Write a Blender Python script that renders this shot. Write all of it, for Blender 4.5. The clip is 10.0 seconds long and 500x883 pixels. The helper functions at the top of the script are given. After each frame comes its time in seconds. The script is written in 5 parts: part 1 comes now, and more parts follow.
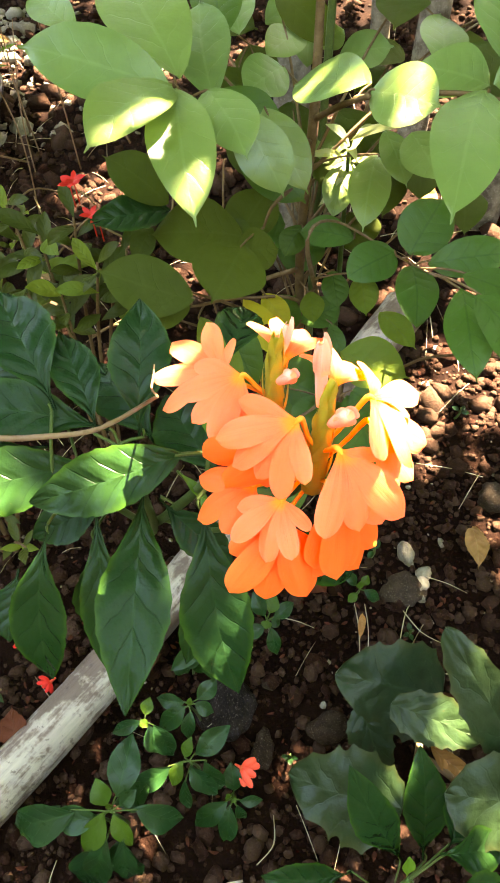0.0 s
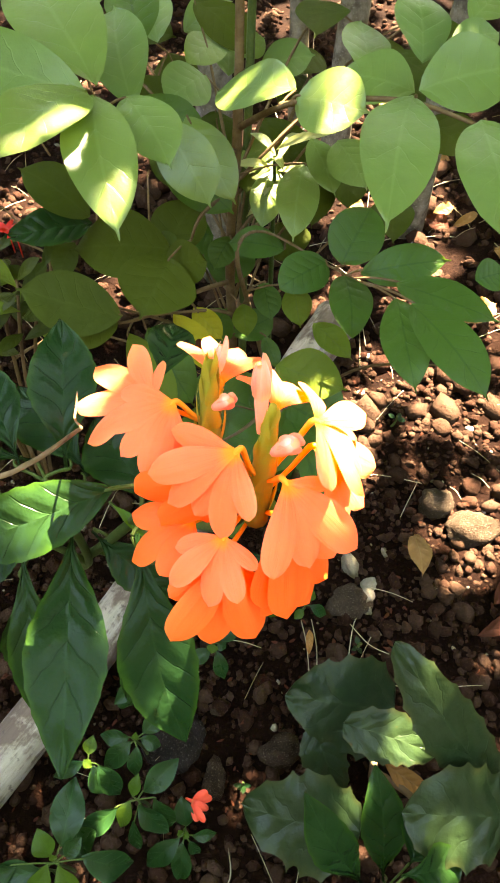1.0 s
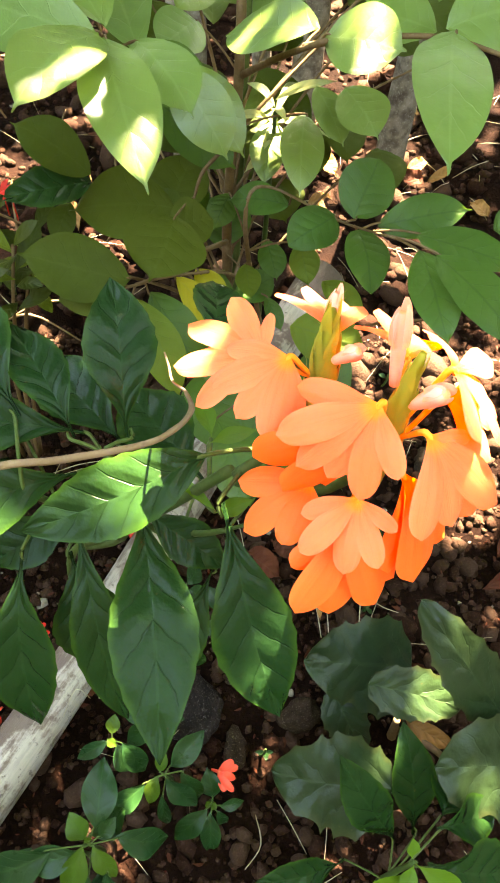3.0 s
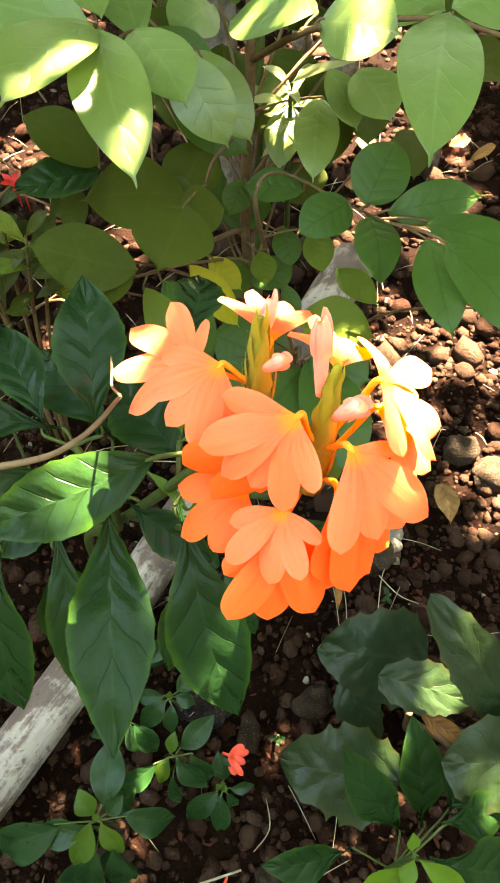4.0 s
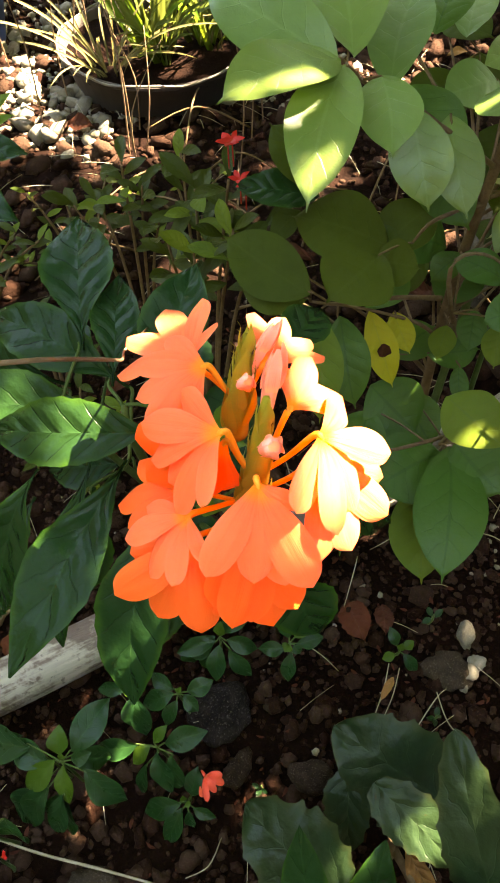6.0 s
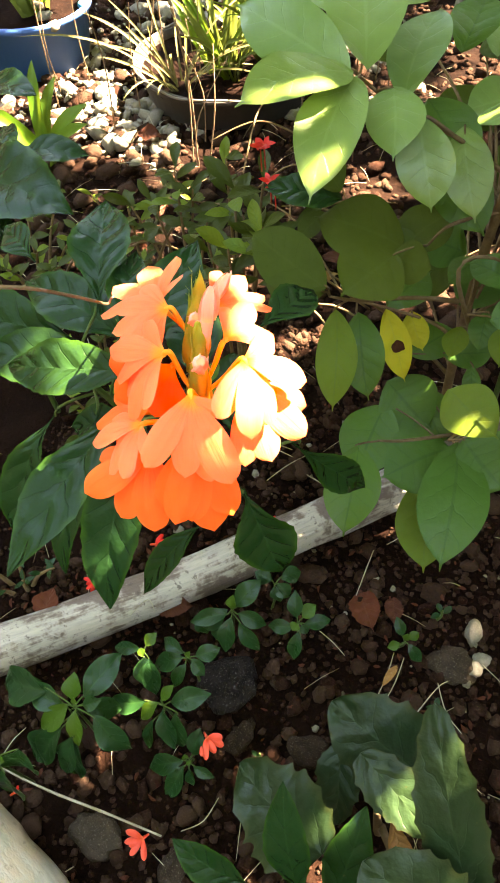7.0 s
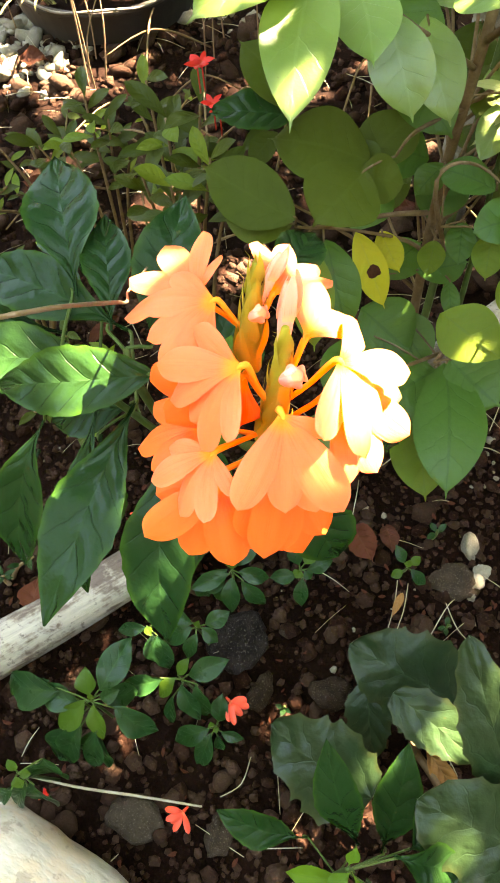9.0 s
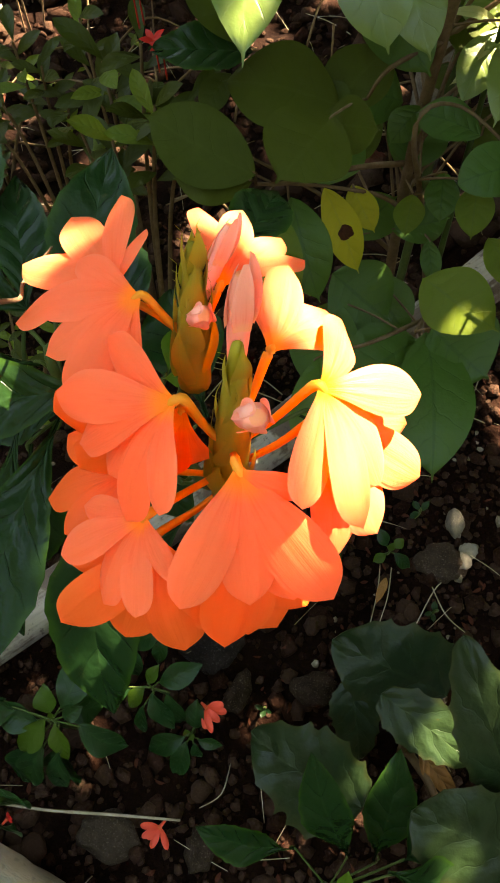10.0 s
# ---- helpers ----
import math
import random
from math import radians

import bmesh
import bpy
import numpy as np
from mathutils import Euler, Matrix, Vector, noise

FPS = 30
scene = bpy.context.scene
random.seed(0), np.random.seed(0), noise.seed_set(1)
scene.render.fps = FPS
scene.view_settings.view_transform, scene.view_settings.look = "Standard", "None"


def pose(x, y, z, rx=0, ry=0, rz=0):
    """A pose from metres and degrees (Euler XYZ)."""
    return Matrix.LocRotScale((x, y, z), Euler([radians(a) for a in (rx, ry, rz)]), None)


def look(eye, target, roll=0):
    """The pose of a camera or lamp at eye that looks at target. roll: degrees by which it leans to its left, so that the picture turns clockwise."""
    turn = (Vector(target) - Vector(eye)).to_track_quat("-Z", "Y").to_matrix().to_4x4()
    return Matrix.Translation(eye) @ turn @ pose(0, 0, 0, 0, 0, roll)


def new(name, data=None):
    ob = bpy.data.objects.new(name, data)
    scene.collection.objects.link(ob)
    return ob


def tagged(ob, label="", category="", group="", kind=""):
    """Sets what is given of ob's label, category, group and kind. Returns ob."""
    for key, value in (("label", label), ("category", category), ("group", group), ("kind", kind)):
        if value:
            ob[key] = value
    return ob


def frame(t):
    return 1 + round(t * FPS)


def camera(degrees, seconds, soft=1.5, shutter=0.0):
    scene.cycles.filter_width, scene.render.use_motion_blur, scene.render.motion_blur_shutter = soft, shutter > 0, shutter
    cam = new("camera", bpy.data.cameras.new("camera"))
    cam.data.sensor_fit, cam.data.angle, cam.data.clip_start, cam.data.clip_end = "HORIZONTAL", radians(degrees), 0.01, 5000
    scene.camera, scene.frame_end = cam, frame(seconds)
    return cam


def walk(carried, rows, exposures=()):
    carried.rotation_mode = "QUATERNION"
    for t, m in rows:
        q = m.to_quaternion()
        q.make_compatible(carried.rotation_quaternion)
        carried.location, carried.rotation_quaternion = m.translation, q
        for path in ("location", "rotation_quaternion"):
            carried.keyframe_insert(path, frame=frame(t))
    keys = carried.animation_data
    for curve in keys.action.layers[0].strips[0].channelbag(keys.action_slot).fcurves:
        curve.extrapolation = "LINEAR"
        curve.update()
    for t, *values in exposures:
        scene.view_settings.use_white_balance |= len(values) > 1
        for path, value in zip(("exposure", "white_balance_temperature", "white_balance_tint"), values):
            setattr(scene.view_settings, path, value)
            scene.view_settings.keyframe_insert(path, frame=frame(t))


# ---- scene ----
cam = camera(38.3, 10.0, soft=1.9)
PATH = [
    (0, (0.057, 0.041, 0.748), (-0.002, 1.21, -0.874), -2.2),
    (0.5, (0.067, 0.049, 0.749), (0.075, 1.271, -0.835), 0.3),
    (1, (0.057, 0.058, 0.735), (0.173, 1.247, -0.87), 2.1),
    (1.5, (0.043, 0.064, 0.717), (0.277, 1.183, -0.924), 6.2),
    (2, (0.025, 0.068, 0.718), (0.271, 1.185, -0.922), 6.3),
    (2.5, (0.008, 0.064, 0.719), (0.266, 1.171, -0.927), 6.2),
    (2.7, (0.005, 0.066, 0.717), (0.272, 1.17, -0.929), 5.9),
    (3.8, (0.04, 0.075, 0.726), (0.132, 1.159, -0.952), -0.9),
    (4, (0.045, 0.073, 0.723), (0.128, 1.148, -0.962), -1.0),
    (4.5, (0.057, 0.071, 0.721), (0.014, 1.183, -0.941), -3.7),
    (5, (0.079, 0.077, 0.716), (-0.082, 1.208, -0.926), -3.6),
    (5.5, (0.098, 0.083, 0.715), (-0.225, 1.202, -0.911), -2.1),
    (5.7, (0.101, 0.081, 0.718), (-0.293, 1.184, -0.903), -0.6),
    (6.8, (0.169, 0.058, 0.727), (-0.435, 1.09, -0.876), -1.8),
    (7, (0.172, 0.05, 0.738), (-0.467, 1.082, -0.851), -2.3),
    (7.5, (0.164, 0.038, 0.751), (-0.471, 1.079, -0.834), -2.0),
    (8, (0.142, 0.039, 0.75), (-0.395, 1.08, -0.871), 0.1),
    (8.5, (0.12, 0.044, 0.744), (-0.3, 1.098, -0.903), 0.2),
    (9, (0.107, 0.073, 0.721), (-0.275, 1.021, -0.998), -3.1),
    (9.5, (0.101, 0.102, 0.698), (-0.219, 1.016, -1.052), -2.3),
    (10, (0.096, 0.118, 0.679), (-0.185, 0.999, -1.094), -1.7),
]
EXPOSURES = [(t, stops + 6.3, 9500, 12) for t, stops in ((0, 0.3), (1.0, 0.05), (2.0, -0.05), (2.5, 0.4), (4.0, 0.2), (4.5, -0.05), (5.0, -0.2), (5.5, -0.6), (5.7, -0.58), (7.0, 0.1), (7.5, 0.0), (8.0, 0.28), (8.5, 0.15), (9.0, 0.45), (9.5, -0.58), (10, -1.12))]
walk(cam, [(t, look(eye, target, roll)) for t, eye, target, roll in PATH], EXPOSURES)

# ---- daylight: high sun from behind the bed, open shade under a tree ----
SUN_TO = Vector((0.30, 0.50, 0.81)).normalized()
world = bpy.data.worlds.new("daylight")
scene.world = world
world.use_nodes = True
wn = world.node_tree.nodes
sky = wn.new("ShaderNodeTexSky")
sky.sky_type, sky.sun_disc = "NISHITA", False
sky.sun_elevation = math.asin(SUN_TO.z)
sky.sun_rotation = math.atan2(SUN_TO.x, SUN_TO.y)
wn["Background"].inputs["Strength"].default_value = 0.10
world.node_tree.links.new(sky.outputs[0], wn["Background"].inputs["Color"])
sun_data = bpy.data.lights.new("sun", "SUN")
sun_data.energy, sun_data.angle, sun_data.color = 4.0, radians(0.5), (1.0, 0.95, 0.86)
sun = new("sun", sun_data)
sun.matrix_world = look(SUN_TO * 8, (0, 0, 0))

# ---- materials ----
class Nodes:
    """Short hand for building one node material."""

    def __init__(self, name):
        self.mat = bpy.data.materials.new(name)
        self.mat.use_nodes = True
        self.tree = self.mat.node_tree
        self.tree.nodes.clear()
        self.out = self.tree.nodes.new("ShaderNodeOutputMaterial")

    def add(self, kind, **values):
        n = self.tree.nodes.new("ShaderNode" + kind)
        for key, v in values.items():
            self.put(n, key, v)
        return n

    def put(self, n, key, v):
        socket = n.inputs[int(key[1:])] if key[0] == "i" and key[1:].isdigit() else n.inputs[key.replace("_", " ")]
        if hasattr(v, "is_output"):
            self.tree.links.new(v, socket)
        else:
            socket.default_value = v

    def math(self, op, a, b=0.0, c=0.0):
        n = self.tree.nodes.new("ShaderNodeMath")
        n.operation = op
        for i, v in enumerate((a, b, c)):
            self.put(n, "i%d" % i, v)
        return n.outputs[0]

    def mix(self, fac, a, b, mode="MIX"):
        n = self.tree.nodes.new("ShaderNodeMix")
        n.data_type, n.blend_type = "RGBA", mode
        self.put(n, "i0", fac)
        for key, v in (("i6", a), ("i7", b)):
            self.put(n, key, (*v, 1) if isinstance(v, tuple) and len(v) == 3 else v)
        return n.outputs[2]

    def ramp(self, fac, lo, hi):
        n = self.tree.nodes.new("ShaderNodeMapRange")
        n.interpolation_type = "SMOOTHSTEP"
        for i, v in enumerate((fac, lo, hi, 0.0, 1.0)):
            self.put(n, "i%d" % i, v)
        return n.outputs[0]

    def noise(self, vec, scale, detail=3.0, rough=0.55):
        return self.add("TexNoise", Vector=vec, Scale=scale, Detail=detail, Roughness=rough).outputs["Fac"]

    def bump(self, height, strength, distance):
        return self.add("Bump", Height=height, Strength=strength, Distance=distance).outputs[0]

    def surface(self, shader):
        self.tree.links.new(shader, self.out.inputs["Surface"])
        return self.mat


def leaf_material(name, base, vein, thin, pairs=7.0, slope=2.2, rough=0.38, glow=0.32, relief=0.5, stain=0.35, coat=0.0, show=0.38, spec=0.07, groove=0.0, rim=0.0, puff=0.8, margin_col=(0.08, 0.055, 0.014)):
    """Leaf blade: UV runs along (x) and across (y); side veins leave the midrib at a slant."""
    n = Nodes(name)
    uv = n.add("TexCoord").outputs["UV"]
    xyz = n.add("SeparateXYZ", Vector=uv)
    along, across = xyz.outputs[0], xyz.outputs[1]
    obj = n.add("TexCoord").outputs["Object"]
    rnd = n.add("ObjectInfo").outputs["Random"]
    side = n.math("ABSOLUTE", n.math("SUBTRACT", across, 0.5))
    wob = n.math("MULTIPLY", n.noise(obj, 38.0, 3.0), 0.95)
    phase = n.math("ADD", n.math("SUBTRACT", n.math("MULTIPLY", along, pairs), n.math("MULTIPLY", n.math("POWER", side, 0.8), slope)), wob)
    near = n.math("ABSOLUTE", n.math("SUBTRACT", n.math("FRACT", phase), 0.5))
    line = n.math("SUBTRACT", 1.0, n.ramp(near, 0.008, 0.045))
    swell = n.math("MULTIPLY", n.ramp(near, 0.0, 0.42), n.ramp(side, 0.48, 0.25))
    rib = n.math("SUBTRACT", 1.0, n.ramp(side, 0.012, 0.034))
    blade = n.math("MULTIPLY", line, n.math("MULTIPLY", n.ramp(side, 0.5, 0.30), n.ramp(along, 0.92, 0.78)))
    veins = n.math("MAXIMUM", n.math("MULTIPLY", blade, 0.55), rib)
    quilt = n.math("ADD", n.math("MULTIPLY", blade, 0.35), n.math("SUBTRACT", n.math("MULTIPLY", n.noise(obj, 220.0, 2.0), 0.75), n.math("MULTIPLY", swell, puff)))
    fine = n.noise(obj, 900.0, 2.0)
    blotch = n.ramp(n.noise(obj, 70.0, 4.0), 0.35, 0.75)
    dark = tuple(c * 0.72 for c in base)
    warm = (base[0] * 1.55, base[1] * 1.12, base[2] * 0.7)
    col = n.mix(n.math("MULTIPLY", blotch, stain), base, dark)
    col = n.mix(n.math("MULTIPLY", rnd, 0.45), col, warm)
    col = n.mix(n.math("MULTIPLY", blade, groove), col, tuple(c * 0.4 for c in base))
    col = n.mix(n.math("MULTIPLY", n.math("MAXIMUM", n.math("MULTIPLY", blade, 0.5 - groove), rib), show), col, vein)
    margin = n.math("MULTIPLY", n.ramp(n.math("ADD", side, n.math("MULTIPLY", n.noise(obj, 90.0, 3.0), 0.22)), 0.50, 0.64), rim)
    col = n.mix(margin, col, margin_col)
    spots = n.ramp(n.noise(obj, 260.0, 3.0), 0.70, 0.78)
    col = n.mix(n.math("MULTIPLY", spots, 0.35), col, (0.05, 0.032, 0.01))
    h = n.math("ADD", n.math("MULTIPLY", quilt, -1.0), n.math("MULTIPLY", fine, 0.15))
    nor = n.bump(h, relief, 0.0007)
    r = n.math("ADD", rough, n.math("MULTIPLY", n.noise(obj, 120.0, 3.0), 0.10))
    p = n.add("BsdfPrincipled", Base_Color=col, Roughness=r, Normal=nor, Coat_Weight=coat, Coat_Roughness=0.22, Specular_IOR_Level=spec)
    tcol = n.mix(n.math("MULTIPLY", veins, 0.4), thin, base)
    t = n.add("BsdfTranslucent", Color=tcol, Normal=nor)
    return n.surface(n.add("MixShader", i0=glow, i1=p.outputs[0], i2=t.outputs[0]).outputs[0])


def rough_material(name, a, b, scale, rough=0.85, fine=8.0, relief=0.6, depth=0.002, vary=0.4, speck=(0.15, 0.14, 0.12), specks=0.25):
    """Mineral or bark: two colours at two scales, specks, and relief."""
    n = Nodes(name)
    obj = n.add("TexCoord").outputs["Object"]
    rnd = n.add("ObjectInfo").outputs["Random"]
    isl = n.add("NewGeometry").outputs["Random Per Island"]
    big = n.noise(obj, scale, 4.0)
    small = n.noise(obj, scale * fine, 4.0, 0.65)
    col = n.mix(n.ramp(big, 0.3, 0.7), a, b)
    lift = n.math("FRACT", n.math("ADD", rnd, isl))
    col = n.mix(n.math("MULTIPLY", lift, vary), col, speck)
    col = n.mix(n.math("MULTIPLY", n.ramp(small, 0.55, 0.72), specks), col, speck)
    col = n.mix(n.math("MULTIPLY", n.ramp(small, 0.5, 0.2), 0.5), col, tuple(c * 0.45 for c in a))
    h = n.math("ADD", big, n.math("MULTIPLY", small, 0.6))
    p = n.add("BsdfPrincipled", Base_Color=col, Roughness=rough, Normal=n.bump(h, relief, depth), Specular_IOR_Level=0.02)
    return n.surface(p.outputs[0])


def petal_material(name, base, throat, thin, glow=0.4):
    n = Nodes(name)
    xyz = n.add("SeparateXYZ", Vector=n.add("TexCoord").outputs["UV"])
    obj = n.add("TexCoord").outputs["Object"]
    rnd = n.add("ObjectInfo").outputs["Random"]
    along, across = xyz.outputs[0], xyz.outputs[1]
    streak = n.add("CombineXYZ", X=n.math("MULTIPLY", along, 1.5), Y=n.math("MULTIPLY", across, 15.0), Z=rnd)
    lines = n.noise(streak.outputs[0], 1.0, 3.0)
    soft = n.noise(obj, 130.0, 3.0)
    deep = tuple(c * k for c, k in zip(base, (0.95, 0.72, 0.55)))
    col = n.mix(n.math("MULTIPLY", n.ramp(lines, 0.35, 0.75), 0.28), base, deep)
    col = n.mix(n.math("MULTIPLY", soft, 0.3), col, tuple(min(1, c * k) for c, k in zip(base, (1.0, 1.25, 1.5))))
    edge = n.ramp(n.math("ABSOLUTE", n.math("SUBTRACT", across, 0.5)), 0.22, 0.48)
    col = n.mix(n.math("MULTIPLY", n.ramp(along, 0.75, 0.10), 0.55), col, deep)
    col = n.mix(n.math("MULTIPLY", n.math("MULTIPLY", edge, along), 0.45), col, tuple(min(1, c * k) for c, k in zip(base, (1.0, 1.45, 1.8))))
    col = n.mix(n.math("MULTIPLY", rnd, 0.40), col, deep)
    nerve = n.math("MULTIPLY", n.ramp(lines, 0.50, 0.62), n.ramp(along, 0.62, 0.12))
    col = n.mix(n.math("MULTIPLY", nerve, 0.55), col, tuple(c * k for c, k in zip(base, (0.90, 0.50, 0.35))))
    col = n.mix(n.math("SUBTRACT", 1.0, n.ramp(along, 0.05, 0.22)), col, throat)
    h = n.math("ADD", lines, n.math("MULTIPLY", n.noise(obj, 1500.0, 2.0), 0.3))
    nor = n.bump(h, 0.30, 0.0007)
    p = n.add("BsdfPrincipled", Base_Color=col, Roughness=0.55, Normal=nor, Specular_IOR_Level=0.25)
    t = n.add("BsdfTranslucent", Color=n.mix(0.35, thin, col), Normal=nor)
    return n.surface(n.add("MixShader", i0=glow, i1=p.outputs[0], i2=t.outputs[0]).outputs[0])


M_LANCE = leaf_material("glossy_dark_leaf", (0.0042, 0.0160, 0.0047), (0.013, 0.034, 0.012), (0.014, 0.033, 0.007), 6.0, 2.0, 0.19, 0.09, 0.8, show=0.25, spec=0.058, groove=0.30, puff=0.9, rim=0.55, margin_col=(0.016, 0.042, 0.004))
M_YOUNG = leaf_material("young_leaf", (0.030, 0.072, 0.007), (0.09, 0.144, 0.0225), (0.144, 0.207, 0.018), 5.0, 2.0, 0.36, 0.3, 0.1, show=0.15)
M_OVATE = leaf_material("shrub_leaf", (0.074, 0.128, 0.031), (0.118, 0.178, 0.060), (0.080, 0.136, 0.028), 6.0, 2.0, 0.30, 0.32, 0.45, 0.5, show=0.40, spec=0.36, puff=0.45)
M_COOL = leaf_material("sapling_leaf", (0.026, 0.066, 0.011), (0.016, 0.042, 0.008), (0.066, 0.120, 0.013), 6.0, 2.0, 0.33, 0.34, 0.55, 0.5, show=0.50, spec=0.14, puff=0.6)
# shrub leaf darkened to olive: the shade on lower leaves is in the colour
M_SHADE_LEAF = leaf_material("shaded_shrub_leaf", (0.026, 0.039, 0.005), (0.040, 0.055, 0.010), (0.040, 0.058, 0.006), 6.0, 2.0, 0.5, 0.25, 0.4, 0.7, show=0.40, spec=0.06, groove=0.10, puff=0.5)
M_YELLOW = leaf_material("yellowing_leaf", (0.187, 0.187, 0.0165), (0.231, 0.22, 0.055), (0.33, 0.3025, 0.0275), 6.0, 2.0, 0.5, 0.4, 0.4, 0.8)
M_PALING = leaf_material("paling_leaf", (0.054, 0.09, 0.0135), (0.117, 0.1485, 0.036), (0.189, 0.225, 0.0225), 6.0, 2.0, 0.46, 0.4, 0.4, 0.8)
M_JAG = leaf_material("waxy_jagged_leaf", (0.0068, 0.0152, 0.0060), (0.017, 0.030, 0.013), (0.009, 0.018, 0.006), 4.0, 2.2, 0.26, 0.10, 0.75, 0.9, show=0.30, spec=0.10, groove=0.15, rim=0.10, puff=1.5)
# the paler rim paints the highlights along the seedling leaf edges
M_SEED = leaf_material("seedling_leaf", (0.0036, 0.0160, 0.0050), (0.016, 0.0485, 0.0115), (0.026, 0.075, 0.012), 5.0, 2.4, 0.24, 0.16, 0.45, spec=0.10, groove=0.05, rim=0.4, puff=0.3, margin_col=(0.016, 0.050, 0.014))
M_TENDER = leaf_material("tender_leaf", (0.017, 0.040, 0.005), (0.036, 0.062, 0.012), (0.075, 0.115, 0.009), 5.0, 2.2, 0.30, 0.22, 0.4, show=0.2, spec=0.08, groove=0.05, puff=0.3)
M_SMALL = leaf_material("bush_leaf", (0.019, 0.028, 0.004), (0.032, 0.044, 0.014), (0.050, 0.066, 0.009), 5.0, 2.0, 0.34, 0.25, 0.3)
M_WHITE = leaf_material("variegated_leaf", (0.19, 0.22, 0.11), (0.1, 0.17, 0.04), (0.275, 0.31, 0.125), 3.0, 1.0, 0.45, 0.35, 0.3)
M_BLADE = leaf_material("strap_leaf", (0.04219, 0.06075, 0.01181), (0.081, 0.08775, 0.03375), (0.1147, 0.135, 0.027), 1.0, 0.2, 0.4, 0.3, 0.2)
M_DRYGRASS = leaf_material("withered_grass", (0.075, 0.068, 0.028), (0.105, 0.094, 0.045), (0.115, 0.105, 0.035), 1.0, 0.2, 0.6, 0.25, 0.2)
M_DRY = leaf_material("dry_leaf", (0.135, 0.075, 0.03), (0.17, 0.11, 0.05), (0.175, 0.09, 0.03), 6.0, 2.2, 0.7, 0.15, 0.9, 0.9)
M_RUST = leaf_material("rusty_leaf", (0.036, 0.011, 0.006), (0.054, 0.022, 0.011), (0.066, 0.021, 0.009), 6.0, 2.2, 0.7, 0.15, 0.9, 0.9)
M_PETAL = petal_material("salmon_petal", (0.97, 0.176, 0.074), (0.95, 0.22, 0.012), (1.0, 0.20, 0.075), 0.47)
# lower and rear lobes: their shade is put into a deeper orange
M_PETAL_SHADE = petal_material("shaded_petal", (0.97, 0.125, 0.026), (0.95, 0.20, 0.010), (1.0, 0.15, 0.032), 0.47)
M_BUD = petal_material("pink_bud", (0.88, 0.33, 0.24), (0.85, 0.34, 0.16), (0.90, 0.38, 0.27), 0.35)
M_RED = petal_material("red_petal", (0.40, 0.009, 0.006), (0.35, 0.04, 0.01), (0.45, 0.015, 0.008), 0.3)
M_FALLEN = petal_material("fallen_petal", (0.52, 0.050, 0.026), (0.45, 0.09, 0.03), (0.6, 0.06, 0.03), 0.3)
M_BRACT = leaf_material("spike_bract", (0.23, 0.205, 0.030), (0.30, 0.26, 0.04), (0.50, 0.40, 0.05), 1.0, 0.3, 0.5, 0.3, 0.2)
M_TUBE = petal_material("flower_tube", (0.75, 0.25, 0.025), (0.65, 0.24, 0.025), (0.8, 0.27, 0.025), 0.3)
M_STEM = rough_material("green_stem", (0.020, 0.040, 0.011), (0.032, 0.050, 0.015), 120.0, 0.5, 5.0, 0.3, 0.0006, 0.2, (0.09, 0.09, 0.036))
M_TWIG = rough_material("brown_stem", (0.0585, 0.03375, 0.01575), (0.09, 0.0585, 0.0315), 90.0, 0.7, 6.0, 0.5, 0.001, 0.3, (0.126, 0.09, 0.054))
M_PALEWOOD = rough_material("dry_twig_wood", (0.12, 0.075, 0.045), (0.085, 0.05, 0.03), 80.0, 0.75, 6.0, 0.5, 0.001, 0.2, (0.17, 0.125, 0.085))
M_STRAW = rough_material("dry_straw", (0.18, 0.1575, 0.1125), (0.135, 0.1125, 0.075), 60.0, 0.7, 6.0, 0.4, 0.001, 0.4, (0.225, 0.2063, 0.1575))
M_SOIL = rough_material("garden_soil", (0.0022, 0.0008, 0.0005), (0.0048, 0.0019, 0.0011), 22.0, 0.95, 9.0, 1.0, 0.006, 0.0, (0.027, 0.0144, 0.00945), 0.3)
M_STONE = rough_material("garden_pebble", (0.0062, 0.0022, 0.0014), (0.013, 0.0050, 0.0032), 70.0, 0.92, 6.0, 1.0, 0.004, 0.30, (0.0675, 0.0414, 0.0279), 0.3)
M_PALESTONE = rough_material("pale_stone", (0.1, 0.085, 0.0625), (0.065, 0.0535, 0.039), 70.0, 0.85, 7.0, 0.8, 0.002, 0.2, (0.25, 0.235, 0.2), 0.3)
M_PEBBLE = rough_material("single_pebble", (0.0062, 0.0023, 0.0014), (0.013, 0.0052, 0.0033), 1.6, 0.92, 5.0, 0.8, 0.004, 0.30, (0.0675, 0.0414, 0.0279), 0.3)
M_PALEROCK = rough_material("pale_rock", (0.1, 0.085, 0.0625), (0.065, 0.0535, 0.039), 1.6, 0.85, 6.0, 0.8, 0.003, 0.2, (0.25, 0.235, 0.2), 0.3)
M_DARKSTONE = rough_material("basalt_stone", (0.0045, 0.0033, 0.0030), (0.011, 0.0080, 0.0070), 1.8, 0.7, 6.0, 0.9, 0.004, 0.1, (0.0765, 0.06975, 0.063), 0.6)
M_ROCK = rough_material("field_stone", (0.0095, 0.0056, 0.0037), (0.020, 0.0125, 0.0082), 1.8, 0.85, 6.0, 0.9, 0.004, 0.2, (0.10, 0.082, 0.062), 0.6)
M_BARK = rough_material("smooth_grey_bark", (0.135, 0.118, 0.094), (0.040, 0.030, 0.022), 55.0, 0.85, 7.0, 0.8, 0.003, 0.1, (0.275, 0.265, 0.24), 0.4)
